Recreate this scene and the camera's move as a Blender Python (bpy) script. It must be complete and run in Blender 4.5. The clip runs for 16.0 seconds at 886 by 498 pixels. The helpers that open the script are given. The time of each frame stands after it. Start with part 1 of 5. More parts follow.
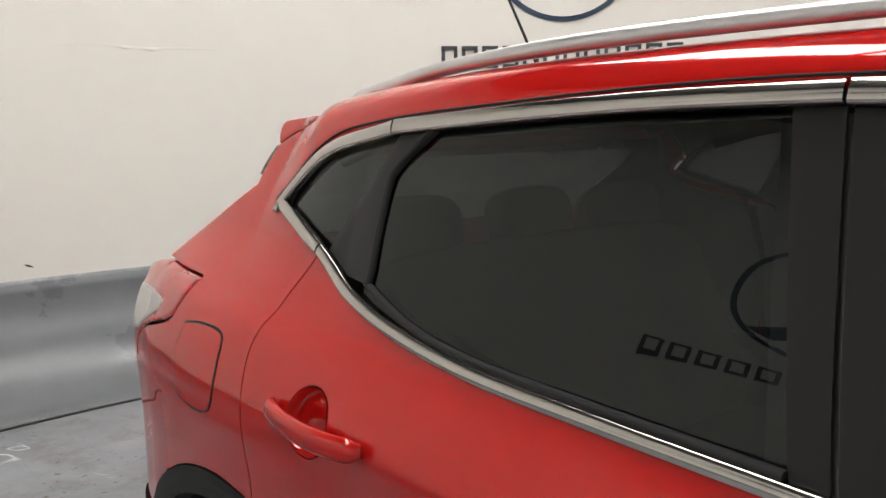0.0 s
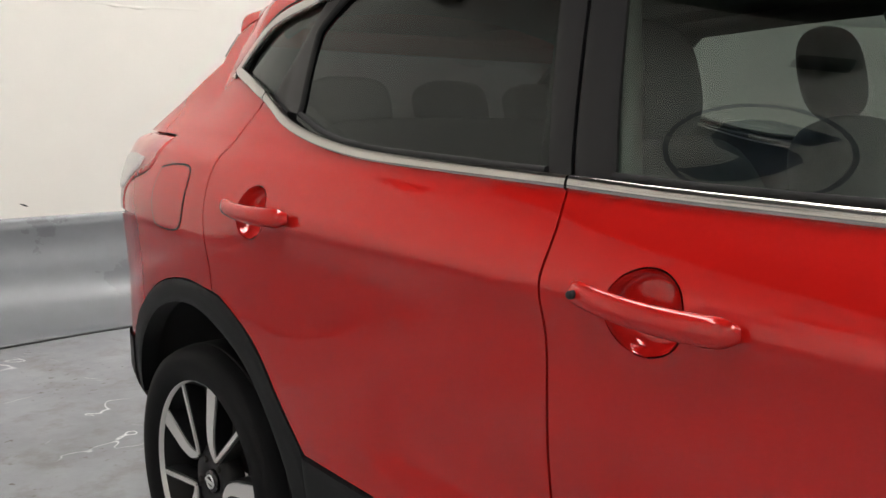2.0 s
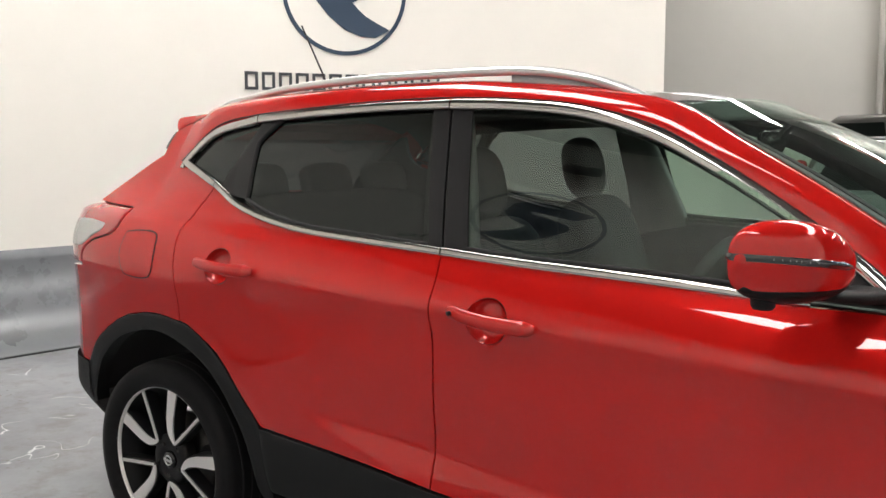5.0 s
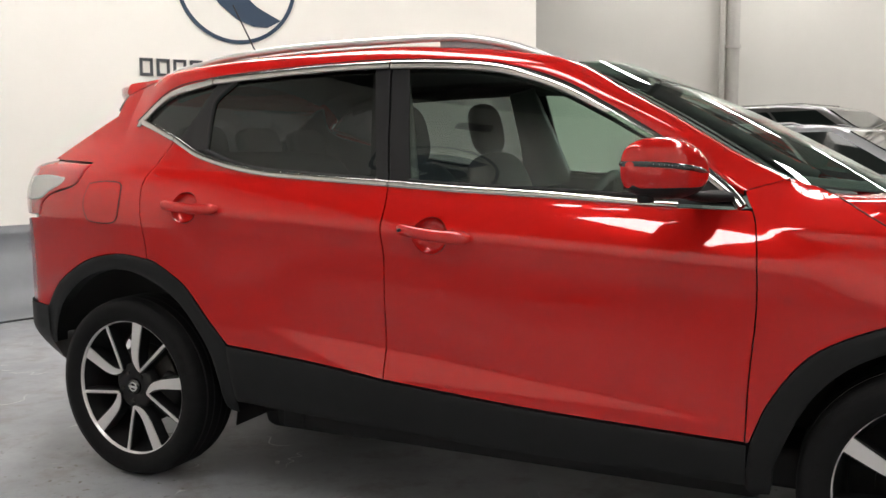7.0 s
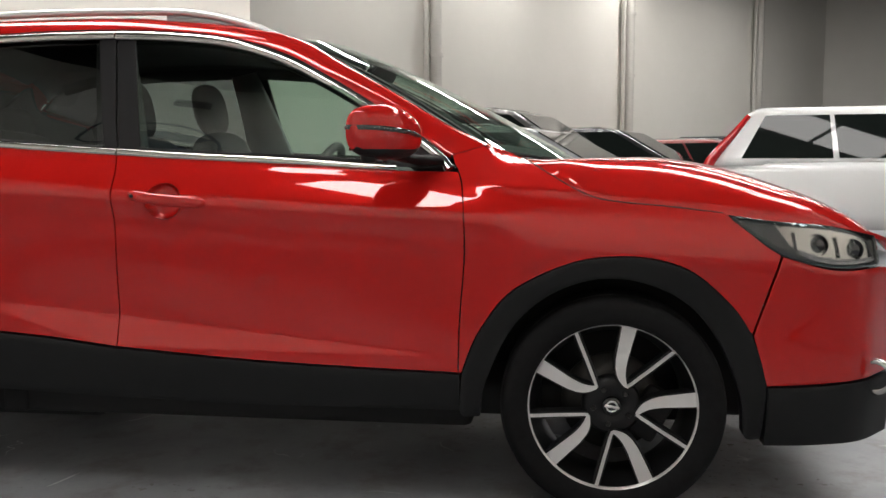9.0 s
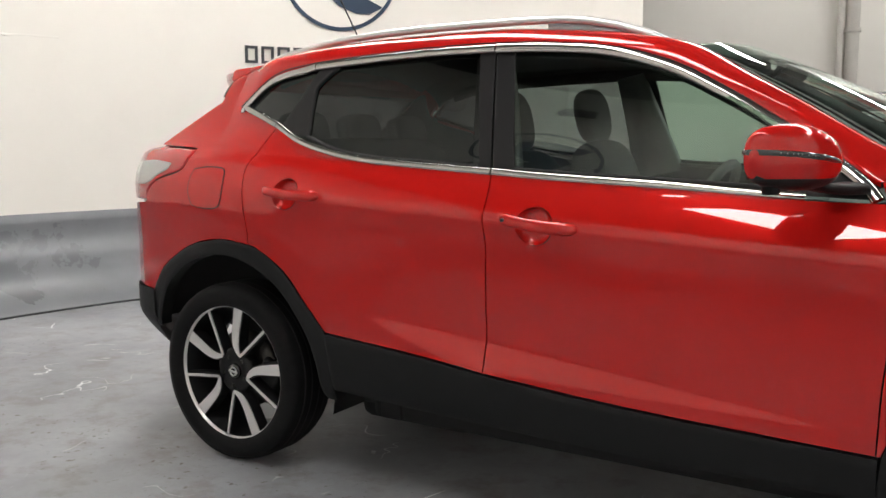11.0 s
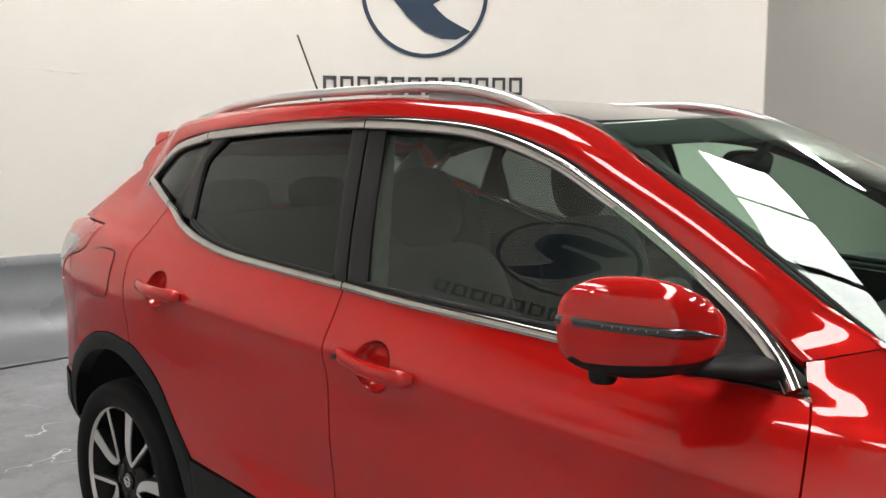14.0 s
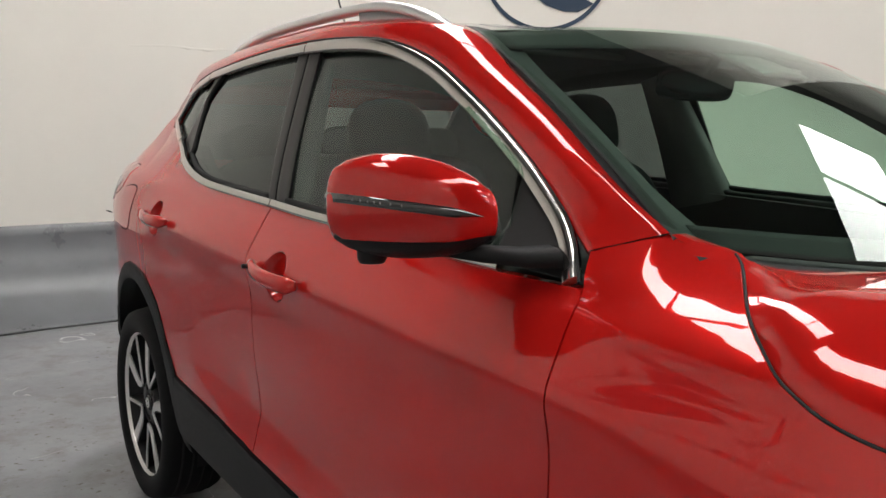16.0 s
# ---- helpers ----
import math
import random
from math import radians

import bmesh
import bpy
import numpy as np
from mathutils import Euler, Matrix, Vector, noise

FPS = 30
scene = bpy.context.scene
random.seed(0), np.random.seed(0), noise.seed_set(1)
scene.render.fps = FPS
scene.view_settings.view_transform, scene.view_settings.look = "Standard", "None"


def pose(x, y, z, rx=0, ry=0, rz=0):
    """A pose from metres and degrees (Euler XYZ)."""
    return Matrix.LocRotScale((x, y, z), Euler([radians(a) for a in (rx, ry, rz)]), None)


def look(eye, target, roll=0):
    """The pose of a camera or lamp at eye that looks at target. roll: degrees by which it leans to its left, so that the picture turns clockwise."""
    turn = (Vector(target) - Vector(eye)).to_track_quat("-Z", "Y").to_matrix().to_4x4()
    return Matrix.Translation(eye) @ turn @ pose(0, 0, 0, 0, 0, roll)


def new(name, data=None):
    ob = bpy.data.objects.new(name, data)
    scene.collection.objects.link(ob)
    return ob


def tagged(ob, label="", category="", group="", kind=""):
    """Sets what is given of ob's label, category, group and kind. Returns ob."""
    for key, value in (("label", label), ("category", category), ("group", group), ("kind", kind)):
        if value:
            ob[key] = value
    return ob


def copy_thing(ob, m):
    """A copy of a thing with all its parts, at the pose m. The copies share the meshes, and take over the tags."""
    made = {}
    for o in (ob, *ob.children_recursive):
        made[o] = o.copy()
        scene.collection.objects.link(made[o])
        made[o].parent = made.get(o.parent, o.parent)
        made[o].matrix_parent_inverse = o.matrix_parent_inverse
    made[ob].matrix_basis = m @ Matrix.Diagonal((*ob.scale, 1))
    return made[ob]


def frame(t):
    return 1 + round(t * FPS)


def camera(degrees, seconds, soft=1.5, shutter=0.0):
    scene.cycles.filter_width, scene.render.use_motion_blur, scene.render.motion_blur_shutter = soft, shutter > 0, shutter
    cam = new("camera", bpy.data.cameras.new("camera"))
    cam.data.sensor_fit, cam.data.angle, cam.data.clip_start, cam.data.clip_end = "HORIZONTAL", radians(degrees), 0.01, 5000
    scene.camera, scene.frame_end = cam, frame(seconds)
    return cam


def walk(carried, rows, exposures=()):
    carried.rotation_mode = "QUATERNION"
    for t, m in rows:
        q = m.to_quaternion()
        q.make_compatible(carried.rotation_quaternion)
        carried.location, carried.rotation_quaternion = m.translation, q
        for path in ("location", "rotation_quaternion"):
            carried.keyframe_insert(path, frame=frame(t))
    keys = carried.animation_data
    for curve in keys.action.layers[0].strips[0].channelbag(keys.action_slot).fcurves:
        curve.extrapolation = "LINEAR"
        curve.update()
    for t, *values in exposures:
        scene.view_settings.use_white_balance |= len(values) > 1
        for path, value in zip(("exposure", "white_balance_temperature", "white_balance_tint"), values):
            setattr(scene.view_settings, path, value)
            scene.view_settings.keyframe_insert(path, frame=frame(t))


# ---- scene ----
cam = camera(53.6, 16.0)
PATH = [
    (0, (1.431, -1.557, 1.453), (-0.060, -0.249, 1.190), -1.2),
    (0.5, (1.548, -1.625, 1.389), (0.067, -0.303, 1.148), -0.7),
    (1, (1.639, -1.689, 1.323), (0.173, -0.355, 1.055), -0.3),
    (1.5, (1.767, -1.701, 1.243), (0.291, -0.378, 0.978), -0.7),
    (2, (1.896, -1.761, 1.179), (0.421, -0.435, 0.910), -0.6),
    (2.5, (2.004, -1.856, 1.124), (0.551, -0.502, 0.861), -0.2),
    (3, (2.125, -2.007, 1.112), (0.786, -0.541, 0.848), -0.3),
    (3.5, (2.208, -2.104, 1.210), (0.992, -0.540, 0.939), -1.0),
    (4, (2.281, -2.288, 1.293), (1.124, -0.675, 1.047), -0.6),
    (4.2, (2.296, -2.349, 1.331), (1.139, -0.736, 1.087), -0.4),
    (6.3, (2.417, -3.040, 1.214), (1.390, -1.336, 1.014), -0.3),
    (6.5, (2.433, -3.075, 1.224), (1.422, -1.362, 1.016), -0.4),
    (7, (2.450, -3.209, 1.190), (1.583, -1.420, 0.979), -0.4),
    (7.5, (2.478, -3.313, 1.164), (1.842, -1.428, 0.960), -0.4),
    (8, (2.513, -3.369, 1.130), (2.076, -1.427, 0.933), -0.4),
    (8.2, (2.512, -3.390, 1.117), (2.151, -1.432, 0.923), -0.4),
    (10.3, (2.364, -3.304, 1.107), (1.664, -1.445, 0.874), 0.2),
    (10.5, (2.370, -3.270, 1.120), (1.540, -1.465, 0.885), 0.2),
    (11, (2.388, -3.136, 1.187), (1.331, -1.455, 0.950), -0.1),
    (11.5, (2.368, -2.974, 1.242), (1.218, -1.354, 1.006), -0.1),
    (12, (2.352, -2.759, 1.274), (1.175, -1.159, 1.042), -0.2),
    (12.5, (2.411, -2.587, 1.284), (1.223, -0.994, 1.058), -0.4),
    (13, (2.547, -2.412, 1.296), (1.317, -0.851, 1.075), -0.3),
    (13.5, (2.639, -2.274, 1.364), (1.345, -0.765, 1.145), 0.0),
    (14, (2.681, -2.100, 1.419), (1.297, -0.672, 1.197), 0.0),
    (14.5, (2.756, -1.970, 1.431), (1.292, -0.624, 1.213), 0.1),
    (15, (2.883, -1.852, 1.384), (1.353, -0.580, 1.167), 0.1),
    (15.5, (3.021, -1.745, 1.321), (1.406, -0.584, 1.098), 0.1),
    (16, (3.094, -1.623, 1.242), (1.436, -0.525, 1.010), 0.2),
]
# ---- gaps in the path: smooth Hermite rows between the known stretches ----


def bridge(rows):
    """Fills stretches longer than a second with rows on a smooth cubic, for eye, target and roll alike."""
    out = []
    for i, row in enumerate(rows):
        out.append(row)
        if i + 1 < len(rows) and rows[i + 1][0] - row[0] > 1.0:
            a0, a, b, b0 = rows[max(0, i - 2)], row, rows[i + 1], rows[min(len(rows) - 1, i + 3)]
            flat = [[v for v in (*r[1], *r[2], r[3])] for r in (a0, a, b, b0)]
            span = b[0] - a[0]
            for k in range(1, 5):
                s = k / 5
                vals = []
                for p0, p, q, q0 in zip(*flat):
                    m = (p - p0) / (a[0] - a0[0]) * span
                    n = (q0 - q) / (b0[0] - b[0]) * span
                    vals.append(p * (1 + 2 * s) * (1 - s) ** 2 + m * s * (1 - s) ** 2 + q * s * s * (3 - 2 * s) + n * s * s * (s - 1))
                out.append((round(a[0] + s * span, 2), tuple(vals[:3]), tuple(vals[3:6]), vals[6]))
    return out


# the clip's camera opens and closes its exposure on the way
EXPOSURE = ((0.0, 0.0), (1.0, 0.0), (1.6, 0.18), (2.6, 0.22), (3.0, 0.62), (3.5, 0.66), (4.0, 0.36), (5.2, 0.35), (7.5, 0.33), (8.0, 0.12), (8.2, 0.1), (10.3, 0.2),
            (11.0, 0.3), (13.0, 0.3), (13.5, 0.22), (14.0, 0.15), (15.0, 0.08), (15.5, -0.15), (16.0, -0.15))
walk(cam, [(t, look(eye, target, roll)) for t, eye, target, roll in bridge(PATH)], EXPOSURE)

# ---- light ----
CX, CY, RAD = 1.3, 0.0, 5.2          # the round studio: its centre and the radius of its wall
world = bpy.data.worlds.new("world")
scene.world = world
world.use_nodes = True
world.node_tree.nodes["Background"].inputs[0].default_value = (0.8, 0.87, 1.0, 1)
world.node_tree.nodes["Background"].inputs[1].default_value = 0.02
LAMP_POWER = 13.4                      # radiance of the ceiling light panels

# ---- materials ----


def material(name, colour, rough=0.5, metal=0.0, coat=0.0, spec=0.5, vary=0.0, vscale=6.0, bump=0.0, bscale=200.0, rvary=0.0):
    m = bpy.data.materials.new(name)
    m.use_nodes = True
    nt = m.node_tree
    b = nt.nodes["Principled BSDF"]
    b.inputs["Base Color"].default_value = (*colour, 1)
    b.inputs["Roughness"].default_value = rough
    b.inputs["Metallic"].default_value = metal
    b.inputs["Coat Weight"].default_value = coat
    b.inputs["Coat Roughness"].default_value = 0.02
    b.inputs["Specular IOR Level"].default_value = spec
    tc = nt.nodes.new("ShaderNodeTexCoord")
    if vary or rvary:
        n1 = nt.nodes.new("ShaderNodeTexNoise")
        n1.inputs["Scale"].default_value = vscale
        n1.inputs["Detail"].default_value = 8
        n1.inputs["Roughness"].default_value = 0.65
        nt.links.new(tc.outputs["Object"], n1.inputs["Vector"])
        if vary:
            r = nt.nodes.new("ShaderNodeMapRange")
            r.inputs["From Min"].default_value, r.inputs["From Max"].default_value = 0.3, 0.7
            r.inputs["To Min"].default_value, r.inputs["To Max"].default_value = 1 - vary, 1 + vary
            mx = nt.nodes.new("ShaderNodeVectorMath")
            mx.operation = "SCALE"
            mx.inputs[0].default_value = colour
            nt.links.new(n1.outputs["Fac"], r.inputs["Value"])
            nt.links.new(r.outputs[0], mx.inputs["Scale"])
            nt.links.new(mx.outputs[0], b.inputs["Base Color"])
        if rvary:
            r = nt.nodes.new("ShaderNodeMapRange")
            r.inputs["From Min"].default_value, r.inputs["From Max"].default_value = 0.3, 0.7
            r.inputs["To Min"].default_value, r.inputs["To Max"].default_value = max(0, rough - rvary), rough + rvary
            nt.links.new(n1.outputs["Fac"], r.inputs["Value"])
            nt.links.new(r.outputs[0], b.inputs["Roughness"])
    if bump:
        n2 = nt.nodes.new("ShaderNodeTexNoise")
        n2.inputs["Scale"].default_value = bscale
        n2.inputs["Detail"].default_value = 4
        bp = nt.nodes.new("ShaderNodeBump")
        bp.inputs["Strength"].default_value = bump
        bp.inputs["Distance"].default_value = 0.002
        nt.links.new(tc.outputs["Object"], n2.inputs["Vector"])
        nt.links.new(n2.outputs["Fac"], bp.inputs["Height"])
        nt.links.new(bp.outputs[0], b.inputs["Normal"])
    return m


def glass(name, tint, f0=0.045):
    """A thin tinted pane: clear tint seen straight on, mirror-like gloss towards grazing angles."""
    m = bpy.data.materials.new(name)
    m.use_nodes = True
    nt = m.node_tree
    nt.nodes.remove(nt.nodes["Principled BSDF"])
    out = nt.nodes["Material Output"]
    tr, gl, mix, lw, pw, mr = (nt.nodes.new("ShaderNode" + k) for k in ("BsdfTransparent", "BsdfGlossy", "MixShader", "LayerWeight", "Math", "MapRange"))
    tr.inputs[0].default_value = (*tint, 1)
    gl.inputs["Roughness"].default_value = 0.0
    gl.inputs["Color"].default_value = (0.93, 1, 0.98, 1)
    lw.inputs["Blend"].default_value = 0.5
    pw.operation = "POWER"
    pw.inputs[1].default_value = 5.0
    mr.inputs["To Min"].default_value, mr.inputs["To Max"].default_value = f0, 1.0
    nt.links.new(lw.outputs["Facing"], pw.inputs[0])
    nt.links.new(pw.outputs[0], mr.inputs["Value"])
    nt.links.new(mr.outputs[0], mix.inputs[0])
    nt.links.new(tr.outputs[0], mix.inputs[1])
    nt.links.new(gl.outputs[0], mix.inputs[2])
    nt.links.new(mix.outputs[0], out.inputs[0])
    return m


def glowing(name, colour, strength):
    m = bpy.data.materials.new(name)
    m.use_nodes = True
    b = m.node_tree.nodes["Principled BSDF"]
    b.inputs["Base Color"].default_value = (*colour, 1)
    b.inputs["Emission Color"].default_value = (*colour, 1)
    b.inputs["Emission Strength"].default_value = strength
    return m


RED = material("red_car_paint", (0.53, 0.0110, 0.0090), rough=0.2, metal=0.15, coat=1.0, spec=0.0)
RED.node_tree.nodes["Principled BSDF"].inputs["Coat IOR"].default_value = 1.58
BLACK_TRIM = material("black_textured_plastic", (0.0105, 0.0112, 0.012), rough=0.5, spec=0.2, bump=0.25, bscale=900, vary=0.1, vscale=20)
GLOSS_BLACK = material("gloss_black", (0.012, 0.012, 0.014), rough=0.12, coat=0.6)
SATIN_BLACK = material("satin_black_pillar", (0.014, 0.014, 0.0155), rough=0.32, spec=0.3)
DARK = material("dark_cavity", (0.012, 0.012, 0.013), rough=0.8)
RUBBER = material("tyre_rubber", (0.010, 0.010, 0.0108), rough=0.65, spec=0.12, bump=0.3, bscale=300, vary=0.15, vscale=30)
CHROME = material("chrome_trim", (0.56, 0.545, 0.52), rough=0.14, metal=1.0)
INDICATOR = material("smoked_strip_lens", (0.03, 0.03, 0.031), rough=0.08, coat=1.0)
CAR_GLASS = material("dark_car_glass", (0.010, 0.013, 0.012), rough=0.02, spec=0.22)
ALU = material("satin_aluminium", (0.70, 0.70, 0.70), rough=0.34, metal=0.75)
RAIL_GREY = material("grey_rail_foot", (0.34, 0.34, 0.35), rough=0.35, metal=0.7)
WHEEL_FACE = material("machined_alloy", (0.78, 0.77, 0.76), rough=0.3, metal=0.5)
WHEEL_BLACK = material("black_alloy", (0.010, 0.010, 0.011), rough=0.4, spec=0.25, coat=0.08)
STEEL = material("brake_steel", (0.055, 0.053, 0.051), rough=0.45, metal=0.9, vary=0.2, vscale=30)
SEAT = material("dark_grey_seat_cloth", (0.027, 0.028, 0.030), rough=0.85, bump=0.1, bscale=500, vary=0.12, vscale=40)
PLASTIC_IN = material("interior_plastic", (0.04, 0.041, 0.043), rough=0.6, spec=0.3, bump=0.2, bscale=600)
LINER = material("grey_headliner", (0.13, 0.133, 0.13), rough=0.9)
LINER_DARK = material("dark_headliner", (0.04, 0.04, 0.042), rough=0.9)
G_FRONT = glass("front_window_glass", (0.70, 0.85, 0.76), 0.062)
G_SCREEN = glass("windscreen_glass", (0.70, 0.87, 0.77))
G_DARK = glass("privacy_glass", (0.15, 0.157, 0.160), 0.045)
G_CLEAR = glass("lamp_lens", (0.92, 0.92, 0.92))
LENS_WHITE = material("white_lamp_reflector", (0.62, 0.61, 0.60), rough=0.22, metal=0.35, coat=0.6)
flutes = LENS_WHITE.node_tree.nodes.new("ShaderNodeTexWave")
flutes.bands_direction = "X"
flutes.inputs["Scale"].default_value = 34
flutes.inputs["Distortion"].default_value = 0.6
flute_map = LENS_WHITE.node_tree.nodes.new("ShaderNodeTexCoord")
flute_bump = LENS_WHITE.node_tree.nodes.new("ShaderNodeBump")
flute_bump.inputs["Strength"].default_value, flute_bump.inputs["Distance"].default_value = 0.7, 0.004
LENS_WHITE.node_tree.links.new(flute_map.outputs["Object"], flutes.inputs["Vector"])
LENS_WHITE.node_tree.links.new(flutes.outputs["Fac"], flute_bump.inputs["Height"])
LENS_WHITE.node_tree.links.new(flute_bump.outputs[0], LENS_WHITE.node_tree.nodes["Principled BSDF"].inputs["Normal"])
LENS_RED = material("red_lamp_reflector", (0.45, 0.012, 0.015), rough=0.2, coat=0.8)
LENS_GREY = material("smoked_indicator_lens", (0.16, 0.16, 0.16), rough=0.15, coat=1.0)
WALL = material("cream_wall_paint", (0.79, 0.765, 0.71), rough=0.85, vary=0.025, vscale=1.2)
FAR_WALL = material("far_wall_paint", (0.66, 0.64, 0.59), rough=0.9, vary=0.03, vscale=0.6, bump=0.05, bscale=40)
NAVY = material("navy_sign_vinyl", (0.020, 0.042, 0.078), rough=0.4)
SIGN_GREY = material("dark_sign_letters", (0.045, 0.05, 0.055), rough=0.4)
CEIL = material("dark_ceiling", (0.19, 0.185, 0.18), rough=0.9, vary=0.1, vscale=0.5)
PIPE_M = material("painted_pipe", (0.50, 0.48, 0.44), rough=0.6, vary=0.05, vscale=5)
CABLE_M = material("black_cable", (0.01, 0.01, 0.01), rough=0.6)
GLOW = glowing("light_panel", (1.0, 0.975, 0.945), LAMP_POWER)
GLOW_HALL = glowing("hall_light_strip", (1.0, 0.975, 0.945), LAMP_POWER * 2.2)


def floor_material():
    m = material("grey_painted_concrete", (0.30, 0.305, 0.315), rough=0.42)
    nt = m.node_tree
    b = nt.nodes["Principled BSDF"]
    tc = nt.nodes.new("ShaderNodeTexCoord")
    big, mid, fine = (nt.nodes.new("ShaderNodeTexNoise") for _ in range(3))
    for n, s, d in ((big, 0.9, 6), (mid, 4.5, 10), (fine, 60, 6)):
        n.inputs["Scale"].default_value, n.inputs["Detail"].default_value, n.inputs["Roughness"].default_value = s, d, 0.68
        nt.links.new(tc.outputs["Object"], n.inputs["Vector"])
    ramp = nt.nodes.new("ShaderNodeValToRGB")
    ramp.color_ramp.elements[0].position, ramp.color_ramp.elements[0].color = 0.30, (0.175, 0.181, 0.194, 1)
    ramp.color_ramp.elements[1].position, ramp.color_ramp.elements[1].color = 0.68, (0.33, 0.34, 0.362, 1)
    stain = nt.nodes.new("ShaderNodeValToRGB")
    stain.color_ramp.elements[0].position, stain.color_ramp.elements[0].color = 0.36, (0.62, 0.58, 0.52, 1)
    stain.color_ramp.elements[1].position, stain.color_ramp.elements[1].color = 0.50, (1, 1, 1, 1)
    mul = nt.nodes.new("ShaderNodeMixRGB")
    mul.blend_type = "MULTIPLY"
    mul.inputs[0].default_value = 0.8
    nt.links.new(big.outputs["Fac"], ramp.inputs[0])
    nt.links.new(mid.outputs["Fac"], stain.inputs[0])
    nt.links.new(ramp.outputs[0], mul.inputs[1])
    nt.links.new(stain.outputs[0], mul.inputs[2])
    # thin pale scuffs: narrow contour lines of a stretched noise, kept to a few patches
    warp, mask = nt.nodes.new("ShaderNodeTexNoise"), nt.nodes.new("ShaderNodeTexNoise")
    warp.inputs["Scale"].default_value, warp.inputs["Detail"].default_value, warp.inputs["Distortion"].default_value = 1.7, 2, 1.4
    mask.inputs["Scale"].default_value, mask.inputs["Detail"].default_value = 2.6, 5
    off = nt.nodes.new("ShaderNodeMapping")
    off.inputs["Location"].default_value = (7.3, 2.1, 0)
    nt.links.new(tc.outputs["Object"], off.inputs["Vector"])
    nt.links.new(tc.outputs["Object"], warp.inputs["Vector"])
    nt.links.new(off.outputs[0], mask.inputs["Vector"])
    line, patch = nt.nodes.new("ShaderNodeValToRGB"), nt.nodes.new("ShaderNodeValToRGB")
    els = line.color_ramp.elements
    els[0].position, els[0].color = 0.494, (0, 0, 0, 1)
    els[1].position, els[1].color = 0.506, (0, 0, 0, 1)
    e = els.new(0.5)
    e.color = (1, 1, 1, 1)
    patch.color_ramp.elements[0].position, patch.color_ramp.elements[1].position = 0.56, 0.64
    both = nt.nodes.new("ShaderNodeMath")
    both.operation = "MULTIPLY"
    nt.links.new(warp.outputs["Fac"], line.inputs[0])
    nt.links.new(mask.outputs["Fac"], patch.inputs[0])
    nt.links.new(line.outputs[0], both.inputs[0])
    nt.links.new(patch.outputs[0], both.inputs[1])
    scuff = nt.nodes.new("ShaderNodeMixRGB")
    scuff.inputs[2].default_value = (0.80, 0.81, 0.82, 1)
    nt.links.new(both.outputs[0], scuff.inputs[0])
    nt.links.new(mul.outputs[0], scuff.inputs[1])
    # dark specks of dirt in patches
    speck, dirt_mask = nt.nodes.new("ShaderNodeTexNoise"), nt.nodes.new("ShaderNodeTexNoise")
    speck.inputs["Scale"].default_value, speck.inputs["Detail"].default_value = 26, 3
    dirt_mask.inputs["Scale"].default_value, dirt_mask.inputs["Detail"].default_value = 1.4, 4
    nt.links.new(tc.outputs["Object"], speck.inputs["Vector"])
    nt.links.new(off.outputs[0], dirt_mask.inputs["Vector"])
    dots, zone = nt.nodes.new("ShaderNodeValToRGB"), nt.nodes.new("ShaderNodeValToRGB")
    dots.color_ramp.elements[0].position, dots.color_ramp.elements[1].position = 0.63, 0.70
    zone.color_ramp.elements[0].position, zone.color_ramp.elements[1].position = 0.50, 0.62
    nt.links.new(speck.outputs["Fac"], dots.inputs[0])
    nt.links.new(dirt_mask.outputs["Fac"], zone.inputs[0])
    amount = nt.nodes.new("ShaderNodeMath")
    amount.operation = "MULTIPLY"
    nt.links.new(dots.outputs[0], amount.inputs[0])
    nt.links.new(zone.outputs[0], amount.inputs[1])
    dirt = nt.nodes.new("ShaderNodeMixRGB")
    dirt.inputs[2].default_value = (0.10, 0.085, 0.07, 1)
    nt.links.new(amount.outputs[0], dirt.inputs[0])
    nt.links.new(scuff.outputs[0], dirt.inputs[1])
    nt.links.new(dirt.outputs[0], b.inputs["Base Color"])
    r = nt.nodes.new("ShaderNodeMapRange")
    r.inputs["To Min"].default_value, r.inputs["To Max"].default_value = 0.25, 0.7
    nt.links.new(mid.outputs["Fac"], r.inputs["Value"])
    nt.links.new(r.outputs[0], b.inputs["Roughness"])
    bp = nt.nodes.new("ShaderNodeBump")
    bp.inputs["Strength"].default_value, bp.inputs["Distance"].default_value = 0.15, 0.003
    nt.links.new(fine.outputs["Fac"], bp.inputs["Height"])
    nt.links.new(bp.outputs[0], b.inputs["Normal"])
    return m


FLOOR = floor_material()
COVE = material("grey_vinyl_cove", (0.158, 0.166, 0.179), rough=0.31, vary=0.12, vscale=2.5, rvary=0.08)

# ---- helpers for meshes ----


def part(name, bm, mat, parent=None, label="", smooth=True):
    """Links a bmesh as one mesh object under a thing or a part."""
    me = bpy.data.meshes.new(name)
    bm.to_mesh(me)
    bm.free()
    mats = mat if isinstance(mat, (list, tuple)) else [mat]
    for m in mats:
        me.materials.append(m)
    if smooth:
        me.shade_smooth()
    ob = new(name, me)
    if parent is not None:
        ob.parent = parent
    if label:
        ob["label"] = label
    return ob


def thing(name, label, category, loc=(0, 0, 0), group="", kind=""):
    ob = new(name)
    ob.location = loc
    return tagged(ob, label, category, group, kind)


def smooth_step(a, b, v):
    s = min(1.0, max(0.0, (v - a) / (b - a)))
    return s * s * (3 - 2 * s)


